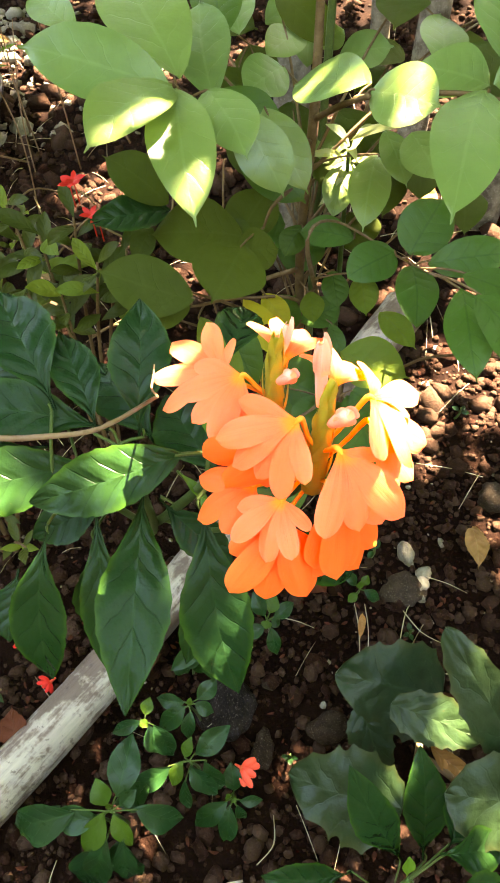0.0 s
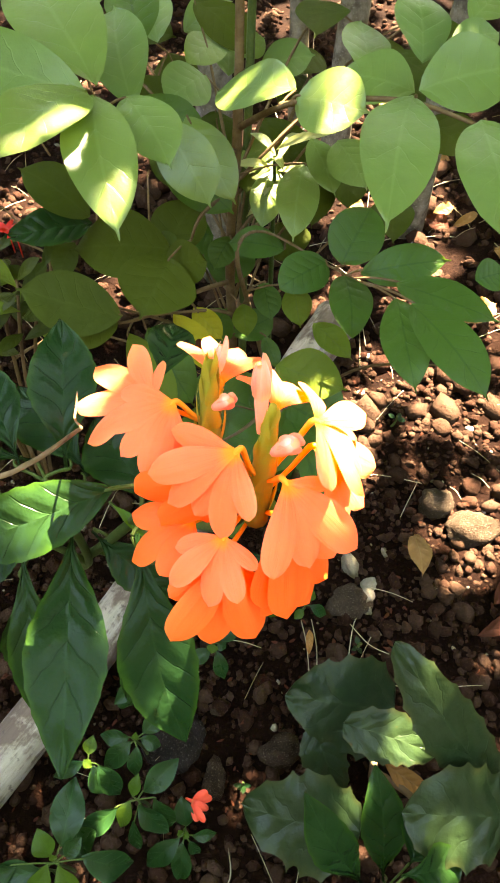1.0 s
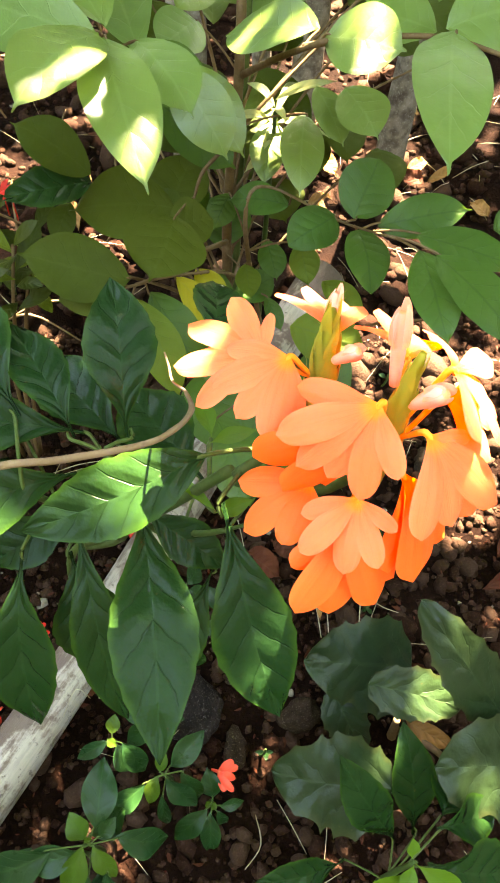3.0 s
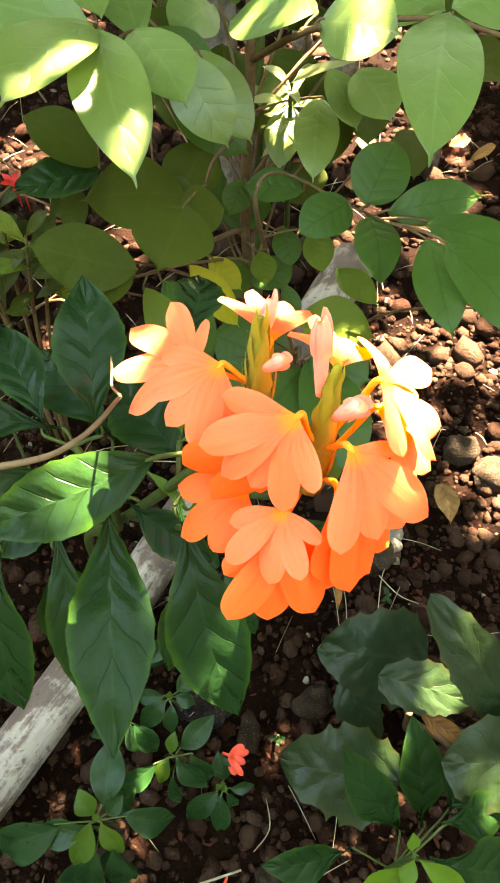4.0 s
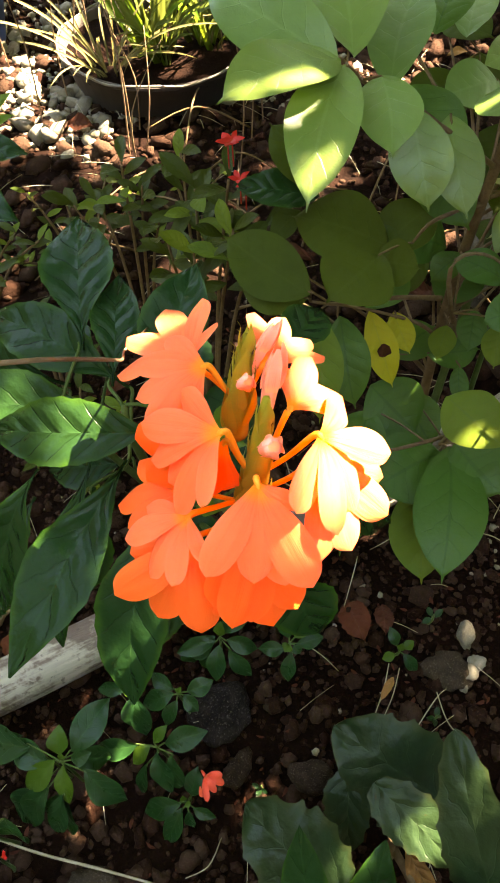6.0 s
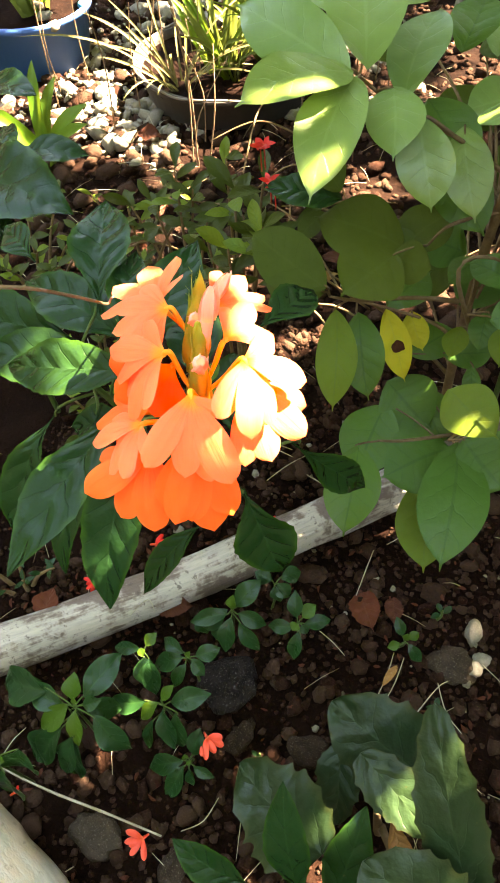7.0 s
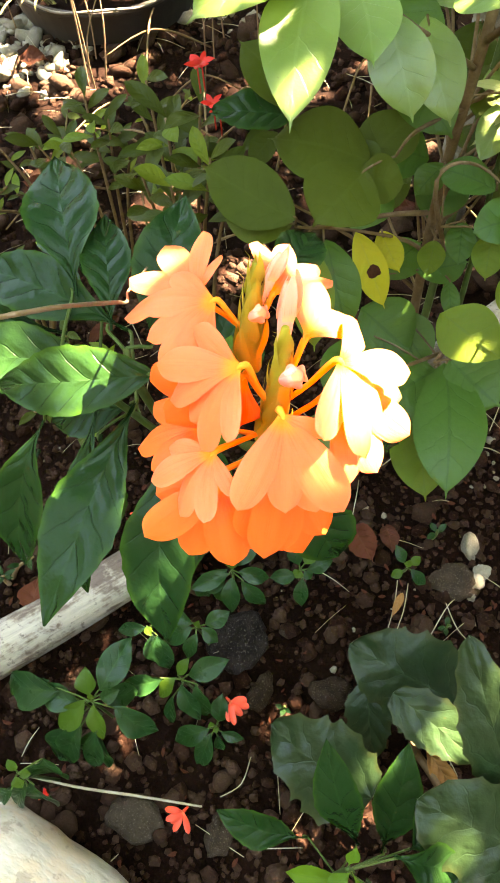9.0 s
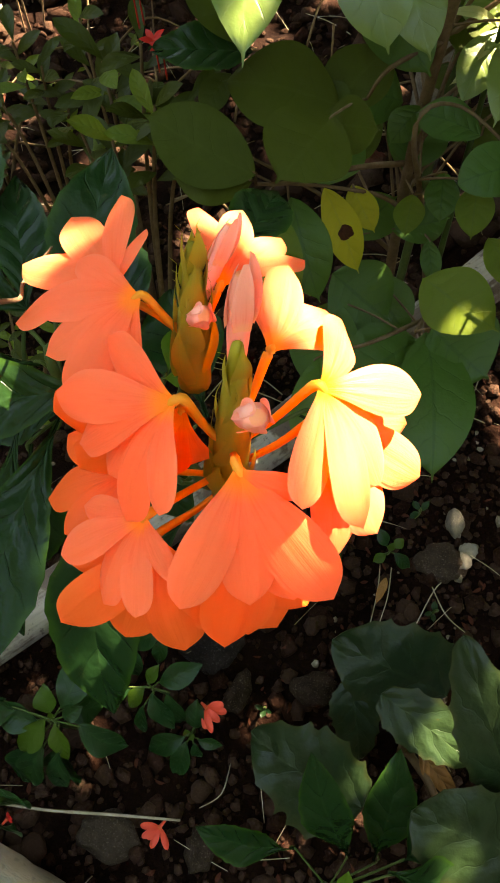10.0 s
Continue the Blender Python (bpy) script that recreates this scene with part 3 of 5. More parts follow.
# ---- unseen plain walls added round the bed to block low sky light ----
def wall(name, x0, y0, x1, y1, h):
    bm = bmesh.new()
    bmesh.ops.create_cube(bm, size=1.0)
    for v in bm.verts:
        v.co = Vector(((x0 + x1) / 2 + v.co.x * (x1 - x0), (y0 + y1) / 2 + v.co.y * (y1 - y0), h / 2 - 0.05 + v.co.z * (h + 0.1)))
    bmesh.ops.bevel(bm, geom=bm.edges[:], offset=0.01, segments=2, affect="EDGES")
    return whole(name, bm, M_BLOCK_WALL, "plain dark unseen wall added to block low sky light", "wall", kind="structure", smooth=False)


wall("added_wall_south", -3.0, -1.75, 2.6, -1.6, 2.4)
wall("added_wall_north", -3.0, 4.0, 2.6, 4.15, 2.4)
wall("added_wall_west", -3.15, -1.75, -3.0, 4.15, 2.4)
wall("added_wall_east", 2.6, -1.75, 2.75, 4.15, 2.4)

# ---- the flowering plant ----
crossandra = thing("flowering_plant", (-0.10, 0.40, ground_z(-0.10, 0.40)), "orange fan-flowered garden plant with glossy dark green leaves in soil", "flowering plant")
stem(crossandra, [(-0.100, 0.400, -0.005), (-0.070, 0.340, 0.18), (-0.010, 0.262, 0.36), (0.034, 0.214, 0.485)], [0.0042, 0.0036, 0.003, 0.0024])
stem(crossandra, [(-0.065, 0.333, 0.20), (-0.020, 0.270, 0.33), (-0.010, 0.232, 0.455), (-0.014, 0.236, 0.475)], [0.003, 0.0026, 0.0022, 0.0016])
stem(crossandra, [(-0.020, 0.270, 0.33), (-0.035, 0.245, 0.41), (-0.05, 0.232, 0.455)], [0.0024, 0.002, 0.0014])
stem(crossandra, [(-0.010, 0.262, 0.36), (0.020, 0.235, 0.395), (0.035, 0.222, 0.42)], [0.0022, 0.0018, 0.0013])
stem(crossandra, [(0.036, 0.212, 0.485), (0.049, 0.204, 0.515), (0.0575, 0.1985, 0.545)], [0.0021, 0.0020, 0.0020], name="flower_stalk")
stem(crossandra, [(0.036, 0.212, 0.480), (0.060, 0.190, 0.505), (0.0715, 0.1785, 0.540)], [0.0021, 0.0020, 0.0020], name="flower_stalk")
flower_spike(crossandra, (0.0575, 0.1985, 0.540), (0.0586, 0.2041, 0.5788), 0.0062)
flower_spike(crossandra, (0.0715, 0.1785, 0.530), (0.0748, 0.1795, 0.5868), 0.0066)
lance(crossandra, (0.0230, 0.1985, 0.5210), (-0.0390, 0.1875, 0.5030), 0.0250, arch=.10, broad=True)
lance(crossandra, (-0.0251, 0.2418, 0.4518), (-0.1076, 0.2157, 0.4483), 0.0339)
lance(crossandra, (-0.0017, 0.2161, 0.4675), (-0.0021, 0.1204, 0.4468), 0.0325, arch=.10)
lance(crossandra, (0.0269, 0.1951, 0.4939), (0.0454, 0.1330, 0.4381), 0.0301, arch=.10)
lance(crossandra, (-0.0336, 0.2259, 0.4400), (-0.0149, 0.1548, 0.3766), 0.0243, arch=.10)
lance(crossandra, (-0.0539, 0.2151, 0.4361), (-0.0577, 0.1592, 0.3684), 0.0307, arch=.10)
lance(crossandra, (-0.0044, 0.2502, 0.4048), (0.0347, 0.2204, 0.3787), 0.0240)
lance(crossandra, (-0.0027, 0.2387, 0.4775), (-0.0076, 0.2941, 0.5124), 0.0298)
lance(crossandra, (-0.0279, 0.2449, 0.4712), (-0.0490, 0.2987, 0.4860), 0.0236)
lance(crossandra, (-0.0815, 0.3064, 0.4264), (-0.1232, 0.3533, 0.4247), 0.0303)
lance(crossandra, (-0.0561, 0.2789, 0.4303), (-0.1144, 0.3005, 0.4233), 0.0322)
lance(crossandra, (0.0339, 0.2818, 0.4784), (0.0413, 0.3359, 0.4678), 0.0241)
lance(crossandra, (-0.0125, 0.2868, 0.3974), (-0.0540, 0.3568, 0.4000), 0.0386)
lance(crossandra, (0.0269, 0.2659, 0.3932), (-0.0070, 0.3270, 0.4015), 0.0407)
lance(crossandra, (-0.0354, 0.2593, 0.3908), (-0.0846, 0.2418, 0.3676), 0.0270)
lance(crossandra, (-0.1052, 0.2410, 0.3308), (-0.1051, 0.1995, 0.3132), 0.0287)
lance(crossandra, (0.0303, 0.2286, 0.3663), (0.0063, 0.1835, 0.3223), 0.0200)
lance(crossandra, (-0.0498, 0.2554, 0.4748), (-0.0845, 0.3209, 0.4939), 0.0370)
lance(crossandra, (-0.1220, 0.2848, 0.4599), (-0.1589, 0.3054, 0.4630), 0.0218)
lance(crossandra, (-0.0221, 0.2536, 0.4624), (-0.1098, 0.2643, 0.4668), 0.0310)
lance(crossandra, (-0.0570, 0.2497, 0.4486), (-0.1557, 0.2344, 0.4529), 0.0377)
lance(crossandra, (0.0691, 0.2055, 0.4574), (0.0983, 0.1984, 0.4158), 0.0319)
lance(crossandra, (0.0745, 0.2507, 0.4471), (0.1077, 0.2719, 0.3973), 0.0209)
lance(crossandra, (-0.0403, 0.2282, 0.4026), (-0.0282, 0.1874, 0.3584), 0.0346)
lance(crossandra, (0.0290, 0.2362, 0.4735), (0.0277, 0.2570, 0.4751), 0.0086, young=True)
lance(crossandra, (0.0279, 0.2350, 0.4726), (0.0470, 0.2316, 0.4854), 0.0070, young=True)
lance(crossandra, (0.0282, 0.2169, 0.4483), (0.0441, 0.2132, 0.4604), 0.0081, young=True)
lance(crossandra, (0.0104, 0.2386, 0.4479), (0.0287, 0.2173, 0.4486), 0.0049, young=True)
# blooms: throat, tips of the lobes in turn, root on the spike
A, B = (0.058, 0.200, 0.553), (0.0725, 0.178, 0.553)
bloom(crossandra, (0.0405, 0.2035, 0.5615), ((0.0195, 0.1938, 0.5555), (0.0150, 0.2089, 0.5545), (0.0205, 0.2235, 0.5575), (0.0340, 0.2255, 0.5640), (0.0435, 0.2150, 0.5680)), A, wide=0.35)
bloom(crossandra, (0.0469, 0.2002, 0.5645), ((0.0300, 0.2075, 0.5630), (0.0250, 0.1972, 0.5580), (0.0305, 0.1868, 0.5570), (0.0380, 0.1800, 0.5540), (0.0460, 0.1835, 0.5530)), A, wide=0.39)
bloom(crossandra, (0.0648, 0.1738, 0.5742), ((0.0460, 0.1865, 0.5690), (0.0395, 0.1758, 0.5625), (0.0440, 0.1695, 0.5560), (0.0525, 0.1660, 0.5545), (0.0585, 0.1568, 0.5565), (0.0675, 0.1570, 0.5650)), B, wide=0.33)
bloom(crossandra, (0.0640, 0.1775, 0.5640), ((0.0340, 0.1765, 0.5495), (0.0420, 0.1700, 0.5430), (0.0560, 0.1720, 0.5380), (0.0625, 0.1790, 0.5380)), B, deep=True, wide=0.39)
bloom(crossandra, (0.0605, 0.1610, 0.5495), ((0.0455, 0.1620, 0.5430), (0.0440, 0.1523, 0.5385), (0.0547, 0.1452, 0.5366), (0.0637, 0.1442, 0.5405), (0.0692, 0.1508, 0.5480)), (0.070, 0.178, 0.540), wide=0.36)
bloom(crossandra, (0.0600, 0.1630, 0.5310), ((0.0432, 0.1530, 0.5270), (0.0430, 0.1425, 0.5192), (0.0553, 0.1442, 0.5082), (0.0697, 0.1460, 0.5086), (0.0760, 0.1510, 0.5150)), (0.070, 0.180, 0.528), deep=True, wide=0.42)
bloom(crossandra, (0.0780, 0.1676, 0.5674), ((0.0738, 0.1447, 0.5535), (0.0845, 0.1510, 0.5480), (0.0925, 0.1535, 0.5470), (0.0990, 0.1560, 0.5482), (0.0910, 0.1680, 0.5640)), B, wide=0.36)
bloom(crossandra, (0.0770, 0.1690, 0.5450), ((0.0730, 0.1500, 0.5220), (0.0795, 0.1475, 0.5200), (0.0845, 0.1506, 0.5200), (0.0885, 0.1575, 0.5085), (0.0950, 0.1610, 0.5180)), (0.073, 0.179, 0.535), deep=True, wide=0.39)
bloom(crossandra, (0.0883, 0.1838, 0.5732), ((0.0885, 0.2040, 0.5680), (0.1054, 0.1935, 0.5634), (0.1030, 0.1760, 0.5590), (0.1005, 0.1660, 0.5608), (0.0908, 0.1633, 0.5690)), B, wide=0.42)
bloom(crossandra, (0.0890, 0.1830, 0.5620), ((0.1060, 0.1950, 0.5500), (0.1099, 0.1856, 0.5462), (0.1050, 0.1720, 0.5450), (0.0980, 0.1660, 0.5450)), (0.074, 0.179, 0.545), wide=0.43)
bloom(crossandra, (0.0775, 0.1900, 0.5720), ((0.0680, 0.2080, 0.5690), (0.0750, 0.2115, 0.5690), (0.0840, 0.2105, 0.5620), (0.0900, 0.2000, 0.5660)), B, wide=0.41)
bloom(crossandra, (0.0620, 0.2080, 0.5640), ((0.0495, 0.2320, 0.5605), (0.0590, 0.2330, 0.5590), (0.0690, 0.2310, 0.5570), (0.0755, 0.2245, 0.5570)), A, wide=0.33)
bloom(crossandra, (0.0514, 0.1743, 0.5371), ((0.0310, 0.1815, 0.5320), (0.0312, 0.1672, 0.5257), (0.0401, 0.1584, 0.5332), (0.0500, 0.1580, 0.5330)), (0.068, 0.182, 0.530), deep=True, wide=0.43)
bud(crossandra, (0.0725, 0.1840, 0.5690), (0.0723, 0.1911, 0.5895), 0.0023)
bud(crossandra, (0.0580, 0.2060, 0.5590), (0.0626, 0.2145, 0.5743), 0.0018)
bud(crossandra, (0.0755, 0.1770, 0.5690), (0.0803, 0.1716, 0.5800), 0.0026)
bud(crossandra, (0.0595, 0.1975, 0.5650), (0.0640, 0.1930, 0.5735), 0.0021)

# ---- dry twig caught on the blooms ----
whole("dry_twig", tube_bm([(0.0126, 0.2235, 0.5445), (0.0135, 0.2150, 0.5475), (0.0140, 0.2070, 0.5500), (0.0170, 0.2010, 0.5530), (0.0172, 0.1937, 0.5606), (0.0169, 0.1720, 0.5822), (0.0127, 0.1622, 0.5888), (0.0052, 0.1589, 0.5885), (-0.012, 0.158, 0.587), (-0.035, 0.158, 0.584), (-0.10, 0.155, 0.56), (-0.22, 0.145, 0.42), (-0.32, 0.12, 0.02)],
                          [0.0003, 0.0004, 0.0004, 0.0005, 0.0006, 0.0007, 0.0007, 0.0008, 0.0009, 0.0010, 0.0012, 0.0015, 0.0022], 8, knots=0.3), M_PALEWOOD, "thin dry brown twig leaning against the orange blooms", "twig")

# ---- broad-leaved shrub behind ----
shrub = thing("shrub", (0.095, 0.615, ground_z(0.095, 0.615)), "broad-leaved green shrub with large oval leaves on thin brown stems", "shrub")
stem(shrub, [(0.095, 0.615, -0.005), (0.088, 0.585, 0.16), (0.084, 0.590, 0.30), (0.090, 0.587, 0.433), (0.092, 0.61, 0.56), (0.09, 0.60, 0.70)], [0.006, 0.005, 0.0045, 0.004, 0.003, 0.002], M_TWIG)
stem(shrub, [(0.10, 0.62, -0.005), (0.10, 0.63, 0.3), (0.105, 0.64, 0.60)], [0.005, 0.004, 0.003], M_STEM)
stem(shrub, [(0.088, 0.580, 0.415), (0.050, 0.545, 0.455), (0.012, 0.512, 0.485), (-0.003, 0.482, 0.514)], [0.0022, 0.0018, 0.0014, 0.0010], M_TWIG)
stem(shrub, [(0.050, 0.545, 0.455), (0.035, 0.525, 0.475), (0.030, 0.505, 0.485)], [0.0016, 0.0013, 0.001], M_TWIG)
stem(shrub, [(0.092, 0.585, 0.433), (0.103, 0.51, 0.485), (0.112, 0.440, 0.530)], [0.0028, 0.0022, 0.0014], M_TWIG)
stem(shrub, [(0.108, 0.47, 0.512), (0.135, 0.442, 0.530), (0.176, 0.428, 0.535), (0.22, 0.40, 0.53)], [0.002, 0.0017, 0.0014, 0.001], M_TWIG)
stem(shrub, [(0.080, 0.560, 0.30), (0.05, 0.53, 0.315), (0.01, 0.492, 0.325), (-0.01, 0.48, 0.33)], [0.0026, 0.002, 0.0016, 0.001], M_TWIG)
stem(shrub, [(0.088, 0.585, 0.18), (0.03, 0.57, 0.24), (-0.04, 0.55, 0.29)], [0.0024, 0.0018, 0.001], M_TWIG)
stem(shrub, [(0.088, 0.585, 0.38), (0.06, 0.55, 0.38), (0.05, 0.53, 0.37)], [0.002, 0.0016, 0.001], M_TWIG)
ovate(shrub, (-0.0053, 0.4770, 0.5194), (-0.0997, 0.4897, 0.5345), 0.0470)
ovate(shrub, (-0.0040, 0.4870, 0.5167), (-0.0481, 0.5992, 0.5376), 0.0561)
ovate(shrub, (0.0194, 0.5163, 0.4876), (0.0016, 0.6126, 0.5084), 0.0420)
ovate(shrub, (-0.0063, 0.4762, 0.5189), (-0.0448, 0.4000, 0.5209), 0.0414, arch=.10)
ovate(shrub, (-0.0011, 0.4768, 0.5167), (0.0133, 0.3808, 0.4864), 0.0408, arch=.09)
ovate(shrub, (0.0158, 0.4963, 0.5042), (0.0415, 0.4366, 0.4911), 0.0375)
ovate(shrub, (0.0380, 0.4960, 0.4909), (0.0636, 0.4618, 0.4468), 0.0381)
ovate(shrub, (0.0514, 0.5603, 0.4566), (0.0846, 0.5165, 0.4114), 0.0367)
ovate(shrub, (-0.0230, 0.5177, 0.4039), (-0.0733, 0.5368, 0.4318), 0.0360, in_shade=True)
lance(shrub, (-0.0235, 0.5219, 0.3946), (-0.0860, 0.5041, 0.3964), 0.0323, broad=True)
ovate(shrub, (-0.0418, 0.5344, 0.3673), (-0.0577, 0.5101, 0.3503), 0.0213, in_shade=True)
ovate(shrub, (0.0352, 0.5161, 0.3698), (-0.0417, 0.5105, 0.3809), 0.0556, in_shade=True)
ovate(shrub, (0.0334, 0.5042, 0.3736), (0.0100, 0.4551, 0.3576), 0.0612, in_shade=True)
ovate(shrub, (0.0305, 0.5069, 0.3572), (0.0112, 0.5400, 0.3694), 0.0399, in_shade=True)
ovate(shrub, (0.0286, 0.5008, 0.3652), (0.0636, 0.5110, 0.3651), 0.0387, in_shade=True)
ovate(shrub, (0.0276, 0.5224, 0.3561), (0.0566, 0.5724, 0.3788), 0.0460, in_shade=True)
ovate(shrub, (-0.0031, 0.4577, 0.3599), (-0.0761, 0.4613, 0.3837), 0.0472, in_shade=True)
ovate(shrub, (-0.0064, 0.4615, 0.3504), (-0.0556, 0.4460, 0.3534), 0.0395, in_shade=True)
ovate(shrub, (0.0861, 0.7309, 0.4302), (0.0504, 0.6820, 0.4333), 0.0360)
ovate(shrub, (0.0675, 0.6651, 0.4329), (0.0311, 0.6272, 0.4315), 0.0450)
ovate(shrub, (0.0977, 0.7412, 0.4126), (0.1253, 0.7568, 0.4228), 0.0330)
ovate(shrub, (0.1190, 0.7330, 0.4059), (0.1704, 0.7323, 0.4159), 0.0450)
ovate(shrub, (0.0917, 0.7662, 0.3815), (0.1012, 0.8288, 0.4016), 0.0350)
ovate(shrub, (0.0294, 0.7298, 0.4315), (0.0112, 0.8112, 0.4415), 0.0400)
ovate(shrub, (0.0496, 0.7808, 0.4182), (0.0987, 0.8040, 0.4331), 0.0400)
ovate(shrub, (-0.1144, 0.6852, 0.4539), (-0.1616, 0.7554, 0.4569), 0.0350)
ovate(shrub, (-0.0380, 0.5921, 0.5074), (-0.0104, 0.6672, 0.5112), 0.0521)
ovate(shrub, (0.1143, 0.4497, 0.5287), (0.1511, 0.4263, 0.5290), 0.0418)
ovate(shrub, (0.1167, 0.4766, 0.5171), (0.0737, 0.5350, 0.4868), 0.0400)
ovate(shrub, (0.1728, 0.4209, 0.5428), (0.1393, 0.3210, 0.5337), 0.0385, arch=.06)
ovate(shrub, (0.1957, 0.4970, 0.5031), (0.1497, 0.5226, 0.5062), 0.0430)
ovate(shrub, (0.1915, 0.4732, 0.5163), (0.2497, 0.4742, 0.5337), 0.0487)
ovate(shrub, (0.2060, 0.4023, 0.5396), (0.1984, 0.3151, 0.5243), 0.0401)
ovate(shrub, (0.1768, 0.5515, 0.4859), (0.1836, 0.6151, 0.4962), 0.0352)
ovate(shrub, (0.2080, 0.5384, 0.5034), (0.2152, 0.5992, 0.5241), 0.0389)
ovate(shrub, (0.2181, 0.5121, 0.5221), (0.2539, 0.5307, 0.5260), 0.0252)
ovate(shrub, (0.2369, 0.5362, 0.5288), (0.2682, 0.5765, 0.5360), 0.0298)
ovate(shrub, (0.1477, 0.5767, 0.4277), (0.1620, 0.5387, 0.4006), 0.0279)
ovate(shrub, (0.1463, 0.5973, 0.3930), (0.1317, 0.5290, 0.3663), 0.0360)
ovate(shrub, (0.1249, 0.6130, 0.3782), (0.1097, 0.5628, 0.3524), 0.0300)
ovate(shrub, (0.1653, 0.5644, 0.4323), (0.1828, 0.5233, 0.4156), 0.0403)
ovate(shrub, (0.1174, 0.6463, 0.3898), (0.1001, 0.6030, 0.3690), 0.0293)

# shrub leaves farther in, between the stems and trunks, with shade in their colour
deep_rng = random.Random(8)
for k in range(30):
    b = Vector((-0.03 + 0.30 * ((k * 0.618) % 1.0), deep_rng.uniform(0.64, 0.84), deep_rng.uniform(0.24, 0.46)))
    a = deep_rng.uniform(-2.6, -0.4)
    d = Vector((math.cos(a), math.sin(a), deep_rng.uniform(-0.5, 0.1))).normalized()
    ovate(shrub, b, b + d * deep_rng.uniform(.055, .085), deep_rng.uniform(.038, .055), in_shade=True)
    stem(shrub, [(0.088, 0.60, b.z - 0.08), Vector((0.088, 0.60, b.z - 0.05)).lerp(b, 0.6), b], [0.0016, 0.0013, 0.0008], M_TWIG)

# ---- sapling beside the shrub ----
sapling = thing("sapling", (0.15, 0.60, ground_z(0.15, 0.60)), "young green sapling with rounded leaflets, some leaves yellowing", "sapling")
stem(sapling, [(0.15, 0.60, -0.005), (0.135, 0.565, 0.12), (0.126, 0.500, 0.205), (0.12, 0.47, 0.225)], [0.004, 0.003, 0.0022, 0.0014], M_TWIG)
stem(sapling, [(0.145, 0.59, 0.05), (0.105, 0.56, 0.25), (0.085, 0.50, 0.38), (0.110, 0.545, 0.365), (0.158, 0.507, 0.360), (0.168, 0.418, 0.416)], [0.003, 0.0024, 0.0017, 0.0012, 0.0010, 0.0007], M_TWIG)
stem(sapling, [(0.145, 0.60, 0.05), (0.20, 0.52, 0.22), (0.255, 0.45, 0.30)], [0.002, 0.0015, 0.0009], M_TWIG)
stem(sapling, [(0.12, 0.56, 0.22), (0.08, 0.53, 0.29), (0.04, 0.51, 0.312), (0.0, 0.50, 0.315)], [0.0022, 0.0018, 0.0013, 0.001], M_TWIG)
stem(sapling, [(0.126, 0.500, 0.205), (0.09, 0.44, 0.24), (0.07, 0.42, 0.25)], [0.002, 0.0016, 0.001], M_TWIG)
ovate(sapling, (0.1270, 0.5412, 0.3501), (0.0793, 0.5564, 0.3454), 0.0290)
ovate(sapling, (0.0842, 0.5773, 0.3363), (0.0683, 0.5546, 0.3183), 0.0247)
ovate(sapling, (0.1564, 0.5117, 0.3615), (0.1196, 0.4950, 0.3465), 0.0378, round_tip=True)
ovate(sapling, (0.1667, 0.4915, 0.3722), (0.1916, 0.5393, 0.3907), 0.0439, round_tip=True)
ovate(sapling, (0.1644, 0.4775, 0.3741), (0.1655, 0.4254, 0.3606), 0.0332, round_tip=True)
ovate(sapling, (0.1718, 0.4607, 0.3934), (0.2307, 0.4447, 0.4107), 0.0308)
ovate(sapling, (0.1924, 0.4372, 0.4024), (0.2495, 0.3879, 0.4074), 0.0298)
ovate(sapling, (0.1860, 0.4169, 0.4056), (0.1915, 0.3457, 0.3906), 0.0334)
ovate(sapling, (0.1976, 0.4099, 0.4074), (0.2308, 0.3343, 0.3913), 0.0367)
ovate(sapling, (0.2546, 0.4485, 0.3904), (0.2772, 0.4535, 0.3957), 0.0250)
ovate(sapling, (0.1478, 0.4896, 0.3134), (0.1766, 0.4501, 0.3111), 0.0243, yellow=.3)
ovate(sapling, (0.1328, 0.5171, 0.3326), (0.1383, 0.4876, 0.3112), 0.0260, yellow=.3)
ovate(sapling, (0.1112, 0.5360, 0.3201), (0.1147, 0.5084, 0.2999), 0.0243)
ovate(sapling, (0.0922, 0.5367, 0.2943), (0.0953, 0.5052, 0.2837), 0.0225, yellow=.3)
ovate(sapling, (0.0499, 0.5226, 0.3058), (0.0728, 0.4976, 0.2889), 0.0223, yellow=.6)
ovate(sapling, (0.1120, 0.4365, 0.3212), (0.1613, 0.3993, 0.3347), 0.0425, yellow=.3)
ovate(sapling, (0.1253, 0.4707, 0.2243), (0.1603, 0.3668, 0.1862), 0.0597, arch=.08)
ovate(sapling, (0.1119, 0.4537, 0.1870), (0.1480, 0.3775, 0.1540), 0.0560, yellow=.4)
ovate(sapling, (0.1253, 0.4681, 0.2163), (0.0786, 0.4192, 0.2029), 0.0625)
ovate(sapling, (0.0533, 0.4168, 0.2367), (0.0778, 0.3490, 0.2013), 0.0482)
ovate(sapling, (0.1312, 0.4730, 0.2297), (0.1813, 0.4472, 0.2180), 0.0741)
ovate(sapling, (0.0308, 0.5045, 0.3134), (0.0704, 0.4769, 0.2693), 0.0262, yellow=1.0)
ovate(sapling, (-0.0042, 0.4785, 0.3191), (0.0274, 0.4212, 0.2625), 0.0353, yellow=.3)
ovate(sapling, (0.0092, 0.4968, 0.3068), (0.0483, 0.4534, 0.2564), 0.0396)
ovate(sapling, (0.1132, 0.5296, 0.2615), (0.1228, 0.5048, 0.2414), 0.0168)
ovate(sapling, (0.0842, 0.5319, 0.2620), (0.1251, 0.5553, 0.2610), 0.0310)
ovate(sapling, (0.0462, 0.4977, 0.2358), (0.1003, 0.4859, 0.2128), 0.0625)
